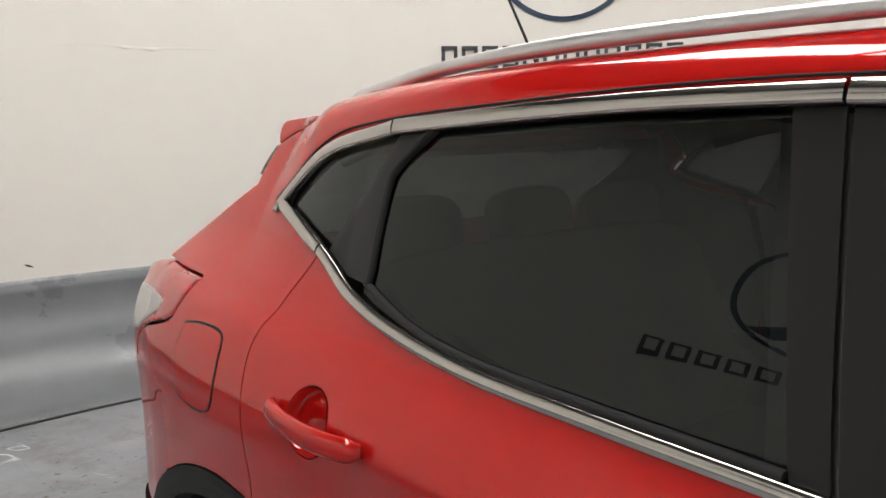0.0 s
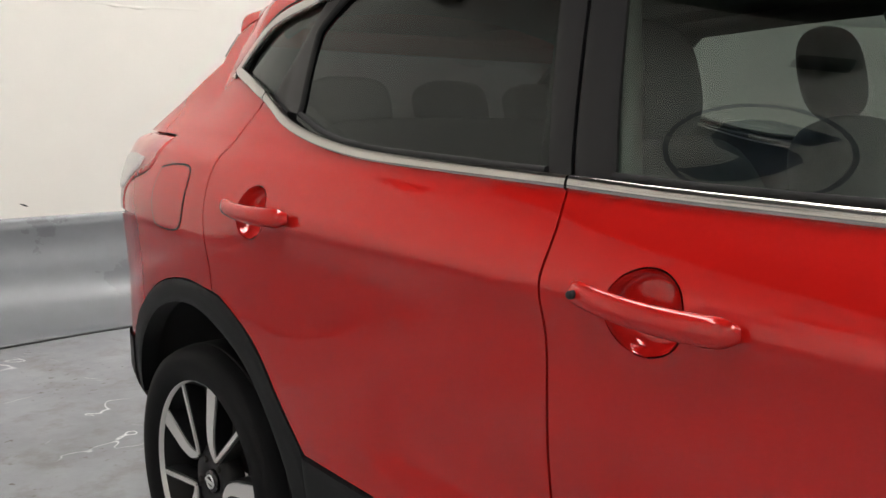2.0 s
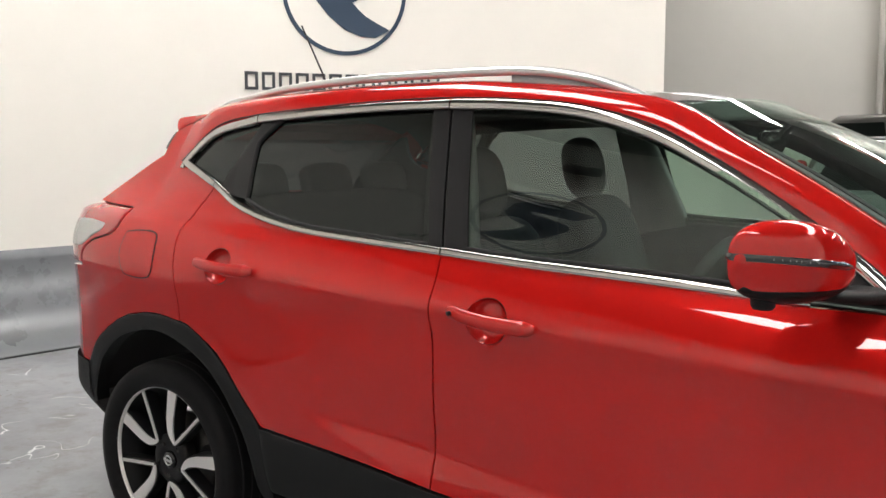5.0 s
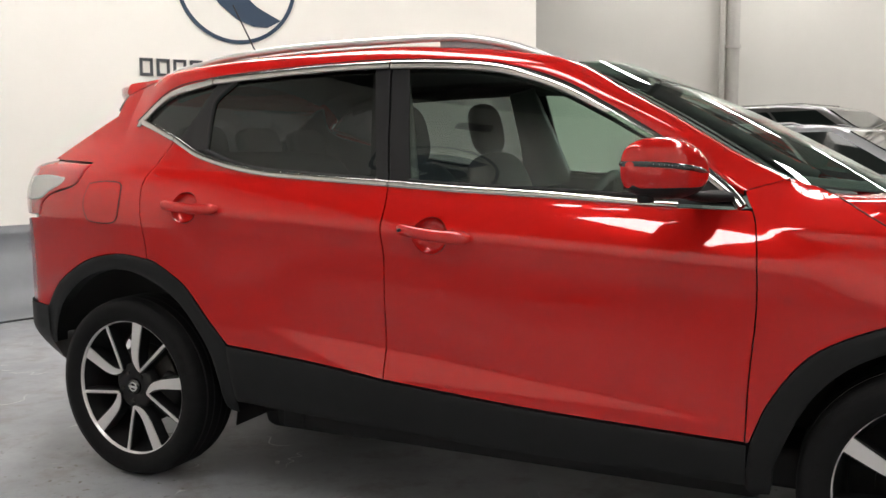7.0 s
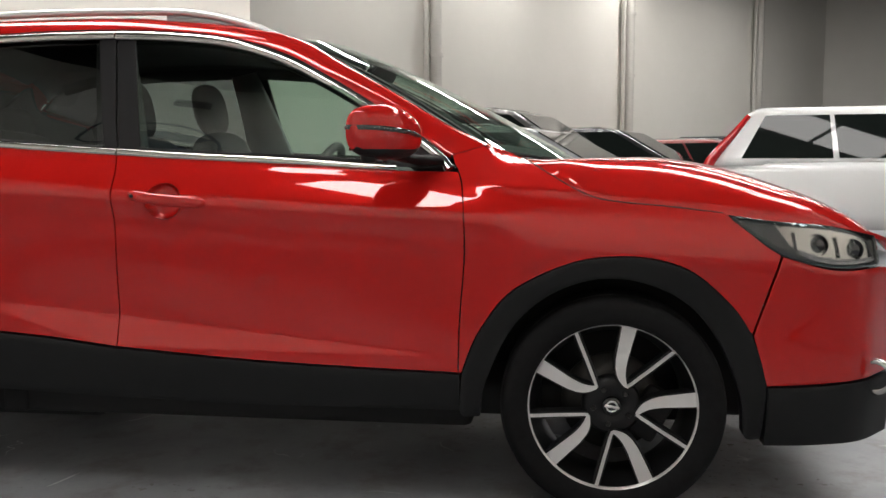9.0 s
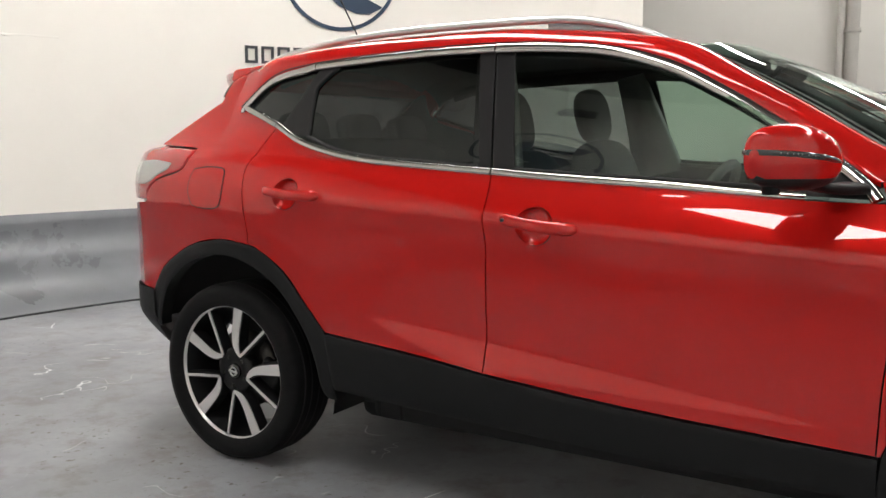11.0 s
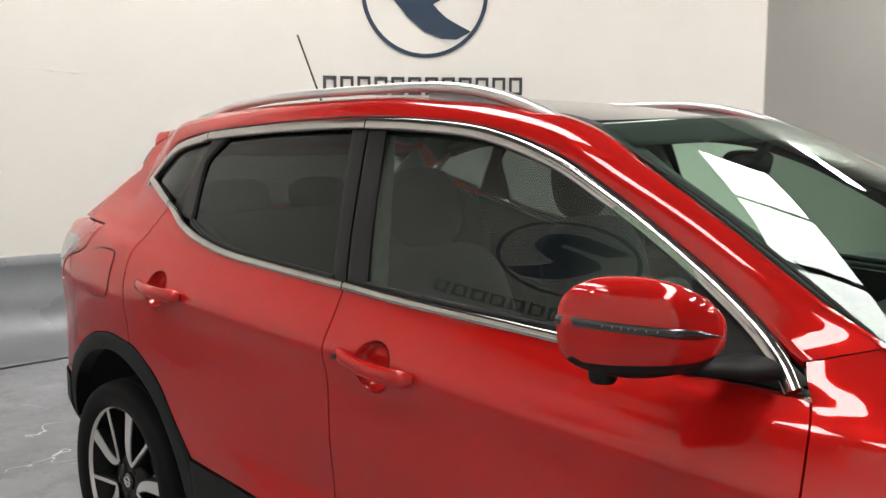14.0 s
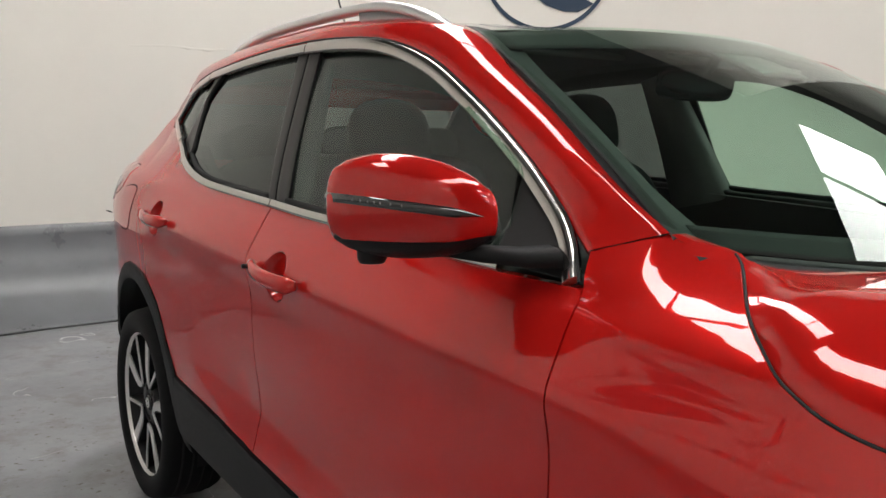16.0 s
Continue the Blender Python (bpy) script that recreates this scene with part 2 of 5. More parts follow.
def crv(pts, u):
    """A smooth cubic through knots (u, v); works on arrays too."""
    k = np.array(pts, float)
    xs, ys = k[:, 0], k[:, 1]
    d = np.diff(ys) / np.diff(xs)
    h = np.diff(xs)
    m = np.empty(len(xs))
    m[0], m[-1] = d[0], d[-1]
    m[1:-1] = (d[:-1] * h[1:] + d[1:] * h[:-1]) / (h[:-1] + h[1:])
    u = np.asarray(u, float)
    i = np.clip(np.searchsorted(xs, u) - 1, 0, len(xs) - 2)
    s = (u - xs[i]) / h[i]
    sc = np.clip(s, 0, 1)
    v = (ys[i] * (1 + 2 * sc) * (1 - sc) ** 2 + m[i] * h[i] * sc * (1 - sc) ** 2
         + ys[i + 1] * sc * sc * (3 - 2 * sc) + m[i + 1] * h[i] * sc * sc * (sc - 1))
    return v + np.where(s < 0, m[0] * (u - xs[0]), 0) + np.where(s > 1, m[-1] * (u - xs[-1]), 0)


def spline(pts, n, closed=False):
    """n points evenly spaced along a Catmull-Rom curve through pts."""
    p = np.array(pts, float)
    if closed:
        q = np.vstack([p[-1], p, p[0], p[1]])
    else:
        q = np.vstack([2 * p[0] - p[1], p, 2 * p[-1] - p[-2]])
    out = []
    for i in range(1, len(q) - 2):
        a, b, c, d = q[i - 1], q[i], q[i + 1], q[i + 2]
        for s in np.linspace(0, 1, 24, endpoint=False):
            out.append(0.5 * (2 * b + (c - a) * s + (2 * a - 5 * b + 4 * c - d) * s * s + (3 * b - a - 3 * c + d) * s ** 3))
    out.append(q[-2])
    out = np.array(out)
    ln = np.r_[0, np.cumsum(np.linalg.norm(np.diff(out, axis=0), axis=1))]
    t = np.linspace(0, ln[-1], n)
    return np.stack([np.interp(t, ln, out[:, k]) for k in range(out.shape[1])], 1)


def poly(*chains):
    """A closed outline from chains of corner points; a chain of more than two points is a smooth curve."""
    out = []
    for c in chains:
        pts = spline(c, max(8, 10 * len(c))) if len(c) > 2 else np.array(c, float)
        out.extend(map(tuple, pts))
    clean = [out[0]]
    for p in out[1:]:
        if math.dist(p, clean[-1]) > 1e-4:
            clean.append(p)
    if math.dist(clean[0], clean[-1]) < 1e-4:
        clean.pop()
    return np.array(clean)


def inside(pg, x, z):
    a, b = pg, np.roll(pg, -1, 0)
    hit = np.zeros(np.shape(x), bool)
    for (x0, z0), (x1, z1) in zip(a, b):
        if z0 != z1:
            hit ^= ((z0 > z) != (z1 > z)) & (x < (x1 - x0) * (z - z0) / (z1 - z0) + x0)
    return hit


def nearest(pg, x, z):
    """For points: the nearest place on the outline."""
    a, b = pg, np.roll(pg, -1, 0)
    p = np.stack([x, z], -1)
    e = b - a
    w = np.clip(((p[:, None] - a) * e).sum(-1) / (e * e).sum(-1), 0, 1)
    q = a + w[..., None] * e
    d = ((p[:, None] - q) ** 2).sum(-1)
    k = d.argmin(1)
    return q[np.arange(len(p)), k]


def sheet(pg, surf, h=0.01, gap=0.0, roll=0.0, depth=0.012, off=0.0, holes=()):
    """A skin trimmed to the outline pg (in two coordinates) on surf(u, v, off): its edge is drawn in by gap, rolled down by roll and
    turned inwards by depth. surf takes arrays and gives an array of places."""
    lo, hi = pg.min(0) - h, pg.max(0) + h
    nu, nv = int((hi[0] - lo[0]) / h) + 2, int((hi[1] - lo[1]) / h) + 2
    U, V = np.meshgrid(lo[0] + h * np.arange(nu), lo[1] + h * np.arange(nv), indexing="ij")
    keep = inside(pg, U[:-1, :-1] + h / 2, V[:-1, :-1] + h / 2)
    for ho in holes:
        keep &= ~inside(ho, U[:-1, :-1] + h / 2, V[:-1, :-1] + h / 2)
    count = np.zeros(U.shape, int)
    for di in (0, 1):
        for dj in (0, 1):
            count[di:nu - 1 + di, dj:nv - 1 + dj] += keep
    used = count > 0
    rim = used & (count < 4)
    ri = np.argwhere(rim)
    q = nearest(pg, U[rim], V[rim])
    for ho in holes:
        q2 = nearest(ho, U[rim], V[rim])
        c = np.stack([U[rim], V[rim]], -1)
        closer = ((q2 - c) ** 2).sum(1) < ((q - c) ** 2).sum(1)
        q[closer] = q2[closer]
    if gap:
        c = np.stack([U[rim], V[rim]], -1)
        # inward: from the outline towards the middle of the kept cells round the vertex
        inw = np.zeros_like(q)
        for n, (i, j) in enumerate(ri):
            for di in (-1, 0):
                for dj in (-1, 0):
                    a, b = i + di, j + dj
                    if 0 <= a < nu - 1 and 0 <= b < nv - 1 and keep[a, b]:
                        inw[n] += (di + 0.5, dj + 0.5)
        ln = np.linalg.norm(inw, axis=1, keepdims=True)
        q = q + gap * inw / np.maximum(ln, 1e-6)
    U, V = U.copy(), V.copy()
    U[rim], V[rim] = q[:, 0], q[:, 1]
    idx = -np.ones(U.shape, int)
    idx[used] = np.arange(used.sum())
    top = surf(U[used], V[used], np.where(rim[used], off - roll, off))
    verts = [tuple(p) for p in top]
    faces = []
    for i, j in np.argwhere(keep):
        faces.append((idx[i, j], idx[i + 1, j], idx[i + 1, j + 1], idx[i, j + 1]))
    if depth:
        edges = {}
        for f in faces:
            for a, b in zip(f, f[1:] + f[:1]):
                edges[(a, b)] = True
        low = surf(U[rim], V[rim], np.full(rim.sum(), off - roll - depth))
        base = len(verts)
        of = {idx[i, j]: base + n for n, (i, j) in enumerate(ri)}
        verts += [tuple(p) for p in low]
        for (a, b) in list(edges):
            if (b, a) not in edges and a in of and b in of:
                faces.append((b, a, of[a], of[b]))
    bm = bmesh.new()
    vs = [bm.verts.new(v) for v in verts]
    for f in faces:
        if len(set(f)) == 4:
            try:
                bm.faces.new([vs[k] for k in f])
            except ValueError:
                pass
    bmesh.ops.recalc_face_normals(bm, faces=bm.faces)
    for e in bm.edges:
        e.smooth = len(e.link_faces) == 2 and e.link_faces[0].normal.angle(e.link_faces[1].normal, 0) < 0.55
    return bm


def grid_mesh(rows, close_u=False, close_v=False, bm=None):
    """Quads through a grid of places (rows of equal length)."""
    bm = bm or bmesh.new()
    vs = [[bm.verts.new(p) for p in r] for r in rows]
    nr, nc = len(vs), len(vs[0])
    for i in range(nr if close_u else nr - 1):
        for j in range(nc if close_v else nc - 1):
            f = (vs[i][j], vs[(i + 1) % nr][j], vs[(i + 1) % nr][(j + 1) % nc], vs[i][(j + 1) % nc])
            if len({id(v) for v in f}) == 4:
                bm.faces.new(f)
    return bm


def tube(path, section, closed=False, up=(0, 0, 1), caps=True, bm=None, scales=None):
    """Sweeps a closed section (pairs: across, along up) along a path of places."""
    path = [Vector(p) for p in path]
    n = len(path)
    rows = []
    for i, p in enumerate(path):
        a, b = path[(i - 1) % n if closed else max(0, i - 1)], path[(i + 1) % n if closed else min(n - 1, i + 1)]
        t = (b - a).normalized()
        u = Vector(up(i) if callable(up) else up)
        if abs(t.dot(u.normalized())) > 0.995:
            u = Vector((0, 1, 0)) if abs(t.y) < 0.9 else Vector((1, 0, 0))
        s = t.cross(u).normalized()
        u = s.cross(t)
        k = scales[i] if scales is not None else 1.0
        rows.append([p + s * (x * k) + u * (y * k) for x, y in section])
    bm = bm or bmesh.new()
    first = len(bm.verts)
    grid_mesh(rows, close_u=closed, close_v=True, bm=bm)
    if caps and not closed:
        bm.verts.ensure_lookup_table()
        m = len(section)
        for f in (bm.faces.new([bm.verts[first + k] for k in range(m)]), bm.faces.new([bm.verts[first + (n - 1) * m + k] for k in reversed(range(m))])):
            for e in f.edges:
                e.smooth = False
    bmesh.ops.recalc_face_normals(bm, faces=bm.faces)
    return bm


def ring_section(r, n=10, sx=1.0):
    return [(sx * r * math.cos(2 * math.pi * k / n), r * math.sin(2 * math.pi * k / n)) for k in range(n)]


def box(sx, sy, sz, at=(0, 0, 0), bevel=0.0, seg=2, bm=None):
    bm2 = bmesh.new()
    bmesh.ops.create_cube(bm2, size=1)
    bmesh.ops.scale(bm2, vec=(sx, sy, sz), verts=bm2.verts)
    if bevel:
        bmesh.ops.bevel(bm2, geom=bm2.edges, offset=bevel, segments=seg, affect="EDGES", profile=0.5)
    bmesh.ops.translate(bm2, vec=at, verts=bm2.verts)
    if bm is None:
        return bm2
    me = bpy.data.meshes.new("tmp")
    bm2.to_mesh(me)
    bm.from_mesh(me)
    bpy.data.meshes.remove(me)
    bm2.free()
    return bm


def lathe(profile, n=48, axis="y", bm=None):
    """Turns (radius, along) pairs round an axis."""
    rows = []
    for k in range(n):
        a = 2 * math.pi * k / n
        if axis == "y":
            rows.append([(r * math.cos(a), y, r * math.sin(a)) for r, y in profile])
        else:
            rows.append([(r * math.cos(a), r * math.sin(a), y) for r, y in profile])
    bm = grid_mesh(rows, close_u=True, bm=bm)
    bmesh.ops.recalc_face_normals(bm, faces=bm.faces)
    return bm


def moved(bm, m):
    bmesh.ops.transform(bm, matrix=m, verts=bm.verts)
    return bm

# ---- the studio ----
A0, A1 = math.radians(109.9), math.radians(352)       # the round wall runs from A0 to A1


def arc_rows(section, a0, a1, n):
    """Sweeps (radius, z) pairs round the studio's centre."""
    return [[(CX + r * math.cos(a), CY + r * math.sin(a), z) for r, z in section] for a in np.linspace(a0, a1, n)]


def on_wall(angle, u, v, lift=0.004):
    """A place on the round wall: u metres to the right of the angle as seen from inside, at height v."""
    a = math.radians(angle) - u / RAD
    return (CX + (RAD - lift) * math.cos(a), CY + (RAD - lift) * math.sin(a), v)


bm = bmesh.new()
bmesh.ops.create_grid(bm, x_segments=8, y_segments=8, size=26)
bmesh.ops.translate(bm, vec=(3, 3, 0), verts=bm.verts)
tagged(part("floor", bm, FLOOR), "grey painted concrete floor, scuffed and stained", "floor", kind="structure")

WALL_TOP = 5.4
wall_sec = [(RAD, 0.655), (RAD, WALL_TOP), (RAD + 0.12, WALL_TOP), (RAD + 0.12, 0.0), (RAD + 0.02, 0.0), (RAD + 0.02, 0.655)]
bm = grid_mesh(arc_rows(wall_sec, A0, A1, 140), close_v=True)
for rev, a in ((False, A0), (True, A1)):
    vs = [bm.verts.new(p) for p in arc_rows(wall_sec, a, a, 1)[0]]
    bm.faces.new(vs if rev else vs[::-1])
bmesh.ops.recalc_face_normals(bm, faces=bm.faces)
for e in bm.edges:
    e.smooth = len(e.link_faces) == 2 and e.link_faces[0].normal.angle(e.link_faces[1].normal, 0) < 0.6
tagged(part("wall_round", bm, WALL), "cream painted curved studio wall", "wall", kind="structure")

# the coved grey skirt: rises from the floor in a quarter curve
cove_sec = [(4.60 + 0.595 * math.sin(k / 14 * math.pi / 2), 0.004 + 0.66 * (1 - math.cos(k / 14 * math.pi / 2))) for k in range(15)]
cove_sec += [(RAD + 0.015, 0.668), (RAD + 0.015, 0.002)]
bm = grid_mesh(arc_rows(cove_sec, A0, A1, 140), close_v=True)
bmesh.ops.recalc_face_normals(bm, faces=bm.faces)
tagged(part("baseboard", bm, COVE), "grey vinyl cove along the foot of the wall", "cove", kind="structure")

bm = tube([(CX + (4.60 + 0.008 * math.sin(a * 9) + 0.004 * math.sin(a * 31)) * math.cos(a), CY + (4.60 + 0.008 * math.sin(a * 9)) * math.sin(a), 0.006) for a in np.linspace(A0, A1, 260)],
          ring_section(0.007, 6))
tagged(part("floor_cable", bm, CABLE_M), "thin black cable lying along the foot of the cove", "cable")


# an uneven plaster seam on the wall, and a small gouge above the cove
seam = spline([(178.5, 1.998), (175.5, 2.012), (174.4, 2.008), (173.6, 2.002), (171.8, 1.996), (170.5, 2.004), (167.5, 2.006)], 60)
rows = []
for a, z in seam:
    k = 0.0012 + 0.004 * math.exp(-((a - 173.6) / 0.35) ** 2) + 0.005 * math.exp(-((a - 171.9) / 0.4) ** 2)
    rows.append([on_wall(a, 0, z + 0.012, 0.0003), on_wall(a, 0, z + 0.004, k), on_wall(a, 0, z - 0.002 - k, k * 1.3), on_wall(a, 0, z - 0.006 - k, 0.0003)])
bm = grid_mesh(rows)
bmesh.ops.recalc_face_normals(bm, faces=bm.faces)
tagged(part("trim_seam", bm, WALL), "uneven raised plaster seam on the cream wall", "wall seam", kind="structure")
rows = [[on_wall(a, 0, 0.742 + 0.010 * s + dz, 0.0015) for dz in (-0.006 * (1 - s * s), 0.006 * (1 - s * s))] for s, a in ((q / 5 - 1, -179.7 + 0.06 * q) for q in range(11))]
tagged(part("wall_gouge", grid_mesh(rows), DARK), "small dark gouge in the wall paint", "gouge")


def wall_sign(angle, zc, zt, big=1.0):
    """A round emblem and a row of letter blocks, on the wall round the given angle."""
    sign = thing("wall_emblem", "round navy emblem mounted on the cream wall", "sign")

    def plate(outline, hole=None, name="plate", mat=NAVY, t=0.008):
        b = bmesh.new()
        front = [b.verts.new(on_wall(angle, big * u, zc + big * v, 0.003 + t)) for u, v in outline]
        back = [b.verts.new(on_wall(angle, big * u, zc + big * v, 0.002)) for u, v in outline]
        if hole:
            fi = [b.verts.new(on_wall(angle, big * u, zc + big * v, 0.003 + t)) for u, v in hole]
            bi = [b.verts.new(on_wall(angle, big * u, zc + big * v, 0.002)) for u, v in hole]
            n = len(outline)
            for k in range(n):
                m = (k + 1) % n
                b.faces.new((front[k], front[m], fi[m], fi[k]))
                b.faces.new((fi[k], fi[m], bi[m], bi[k]))
                b.faces.new((front[m], front[k], back[k], back[m]))
        else:
            f = b.faces.new(front)
            n = len(outline)
            for k in range(n):
                m = (k + 1) % n
                b.faces.new((front[m], front[k], back[k], back[m]))
            bmesh.ops.triangulate(b, faces=[f])
        bmesh.ops.recalc_face_normals(b, faces=b.faces)
        return part(name, b, mat, sign, smooth=False)

    circle = [(math.cos(2 * math.pi * k / 72), math.sin(2 * math.pi * k / 72)) for k in range(72)]
    plate([(0.54 * x, 0.54 * y) for x, y in circle], [(0.506 * x, 0.506 * y) for x, y in circle], "ring")
    # the angular mark: two pointed bars joined by a slanting one, given by its two edges from tip to tip
    a_edge = [(-.80, .445), (-.40, .58), (-.02, .67), (.22, .62), (.45, .48), (.53, .15), (.44, .0), (.13, -.17), (.15, -.19), (.22, -.27), (.33, -.37), (.45, -.44), (.58, -.51), (.72, -.58)]
    b_edge = [(-.78, .435), (-.50, .23), (-.15, .29), (.15, .34), (.16, .30), (.155, .25), (-.10, .18), (-.41, .07), (-.50, -.10), (-.27, -.38), (.0, -.60), (.27, -.70), (.50, -.71), (.715, -.60)]
    b = bmesh.new()
    grid_mesh([[on_wall(angle, big * .54 * u, zc + big * .54 * v, d) for (u, v), d in ((p, .002), (p, .011), (q, .011), (q, .002))] for p, q in zip(a_edge, b_edge)], bm=b)
    bmesh.ops.recalc_face_normals(b, faces=b.faces)
    part("mark", b, NAVY, sign, smooth=False)
    for k in range(12):
        u = -0.87 + k * 1.74 / 12
        w, st = 0.112, 0.024
        b = bmesh.new()
        ring = [(u, zt - 0.075), (u + w, zt - 0.075), (u + w, zt + 0.075), (u, zt + 0.075)]
        hole = [(u + st, zt - 0.075 + st), (u + w - st, zt - 0.075 + st), (u + w - st, zt + 0.075 - st), (u + st, zt + 0.075 - st)]
        fh = [b.verts.new(on_wall(angle, big * x, zt + big * (z - zt), 0.014)) for x, z in hole]
        bh = [b.verts.new(on_wall(angle, big * x, zt + big * (z - zt), 0.002)) for x, z in hole]
        fr = [b.verts.new(on_wall(angle, big * x, zt + big * (z - zt), 0.014)) for x, z in ring]
        bk = [b.verts.new(on_wall(angle, big * x, zt + big * (z - zt), 0.002)) for x, z in ring]
        for i in range(4):
            j = (i + 1) % 4
            b.faces.new((fr[i], fr[j], fh[j], fh[i]))
            b.faces.new((fh[i], fh[j], bh[j], bh[i]))
            b.faces.new((fr[j], fr[i], bk[i], bk[j]))
        bmesh.ops.recalc_face_normals(b, faces=b.faces)
        part("letter_block", b, SIGN_GREY, sign, smooth=False)
    return sign


wall_sign(141.0, 2.75, 1.972)
wall_sign(-113.2, 3.16, 2.10, 1.34)

# ceiling over everything, with light panels
CEIL_Z = 6.5
bm = box(46, 46, 0.2, (3, 3, CEIL_Z + 0.1))
tagged(part("ceiling", bm, CEIL, smooth=False), "dark warehouse ceiling", "ceiling", kind="structure")


def light_panel(x, y, z, lx, ly, turn, glow=GLOW):
    t = thing("ceiling_light", "long white light panel hung on rods under the ceiling", "light panel", group="ceiling light panels")
    t.matrix_basis = pose(x, y, z, 0, 0, turn)
    part("housing", box(lx + 0.05, ly + 0.05, 0.07, (0, 0, 0.046), 0.01), SATIN_BLACK, t, smooth=False)
    part("diffuser", box(lx, ly, 0.02, (0, 0, 0.0)), glow, t, smooth=False)
    for dx in (-lx * .4, lx * .4):
        part("hanger_rod", tube([(dx, 0, 0.05), (dx, 0, CEIL_Z - z)], ring_section(0.012, 6)), SATIN_BLACK, t)
    return t


# rows of panels, all along one way, 1.57 m from panel to panel: place across the rows, shift along, first and last
ROW_D, ROW_N = Vector((0.72, -0.694, 0)), Vector((0.694, 0.72, 0))
first, strip_lamp = None, None
# hall strips (off > 5): several are unseen, added to brighten far wall and cars
for off, shift, k0, k1 in ((-0.5, 0, -1, 3), (-1.24, 0.54, 3, 4), (3.95, 0, 0, 5), (7.5, 0, -4, -2), (7.5, 0, 1, 3), (11.0, 0, -4, -2), (11.0, 0, 0, 3), (15.0, 0, -4, 1), (19.0, 0, -3, 2)):
    for k in range(k0, k1):
        p = ROW_D * (-2.1 + shift + 1.57 * k) + ROW_N * off
        m = pose(p.x, p.y, 5.0 if off < 5 else 5.7, 0, 0, math.degrees(math.atan2(ROW_D.y, ROW_D.x)))
        if off > 5:
            if strip_lamp is None:
                strip_lamp = light_panel(p.x, p.y, 5.7, 1.44, 0.34, math.degrees(math.atan2(ROW_D.y, ROW_D.x)), GLOW_HALL)
            else:
                copy_thing(strip_lamp, m)
        elif first is None:
            first = light_panel(p.x, p.y, 5.0, 1.44, 0.82, math.degrees(math.atan2(ROW_D.y, ROW_D.x)))
        else:
            copy_thing(first, m)

# the hall beyond the opening
FW = Vector((0.155, 12.93, 0))
FD = Vector((0.645, 0.764, 0)).normalized()
FN = Vector((FD.y, -FD.x, 0))          # towards the studio
turn = math.degrees(math.atan2(FD.y, FD.x))
bm = box(36, 0.25, CEIL_Z, (8, 0.125, CEIL_Z / 2))
ob = part("wall_far", bm, FAR_WALL, smooth=False)
ob.matrix_basis = pose(FW.x, FW.y, 0, 0, 0, turn)
tagged(ob, "grey-beige painted wall of the hall", "wall", kind="structure")
for name, x, y, lx, ly in (("wall_south", 3, -20, 46, 0.25), ("wall_west", -19.5, 3, 0.25, 46), ("wall_east", 25.5, 3, 0.25, 46), ("wall_north", 3, 25.5, 46, 0.25)):
    tagged(part(name, box(lx, ly, CEIL_Z, (x, y, CEIL_Z / 2)), FAR_WALL, smooth=False), "plain painted wall closing the hall", "wall", kind="structure")
for k, d in enumerate((0.0, 6.0, 12.0, 18.0)):
    p = FW + FD * d + FN * 0.13
    t = thing("wall_pipe", "painted vertical drain pipe fixed to the far wall", "pipe", group="wall pipes")
    t.location = p
    part("pipe", tube([(0, 0, 0.0), (0, 0, CEIL_Z)], ring_section(0.11, 14)), PIPE_M, t)
    for z in (1.2, 3.0, 4.4):
        part("bracket", tube([(0, 0, z), (0, 0, z + 0.06)], ring_section(0.135, 14)), PIPE_M, t)
    q = tube([(0.0, 0.02, 0.0), (0.0, 0.02, CEIL_Z)], ring_section(0.05, 10))
    bmesh.ops.translate(q, vec=FD * -0.24, verts=q.verts)
    part("conduit", q, PIPE_M, t)

# ---- the red car: side skin ----
# x runs from the rear axle forwards, y = 0 is the car's middle, z = 0 the floor.
PLAN = [(-.74, .56), (-.68, .68), (-.58, .765), (-.42, .82), (-.2, .855), (.1, .872), (.5, .874), (1.1, .872), (1.8, .872), (2.3, .868), (2.7, .862), (3.05, .838), (3.25, .795), (3.4, .72), (3.52, .58)]
SECT = [(.15, .10), (.25, .06), (.35, .028), (.46, .013), (.54, .011), (.62, .011), (.72, .010), (.83, .004), (.90, .0), (.96, .008), (1.02, .030), (1.07, .058), (1.095, .076), (1.13, .084), (1.2, .103), (1.3, .1363), (1.4, .172), (1.48, .2020), (1.55, .230)]
CREST = [(.15, .10), (.25, .06), (.35, .028), (.46, .013), (.54, .011), (.62, .011), (.72, .0125), (.84, .0125), (.90, .0105), (.937, .0045), (.958, .0012), (.978, .004), (1.01, .020), (1.04, .038), (1.07, .058)]


def stepv(a, b, v):
    s = np.clip((np.asarray(v, float) - a) / (b - a), 0, 1)
    return s * s * (3 - 2 * s)


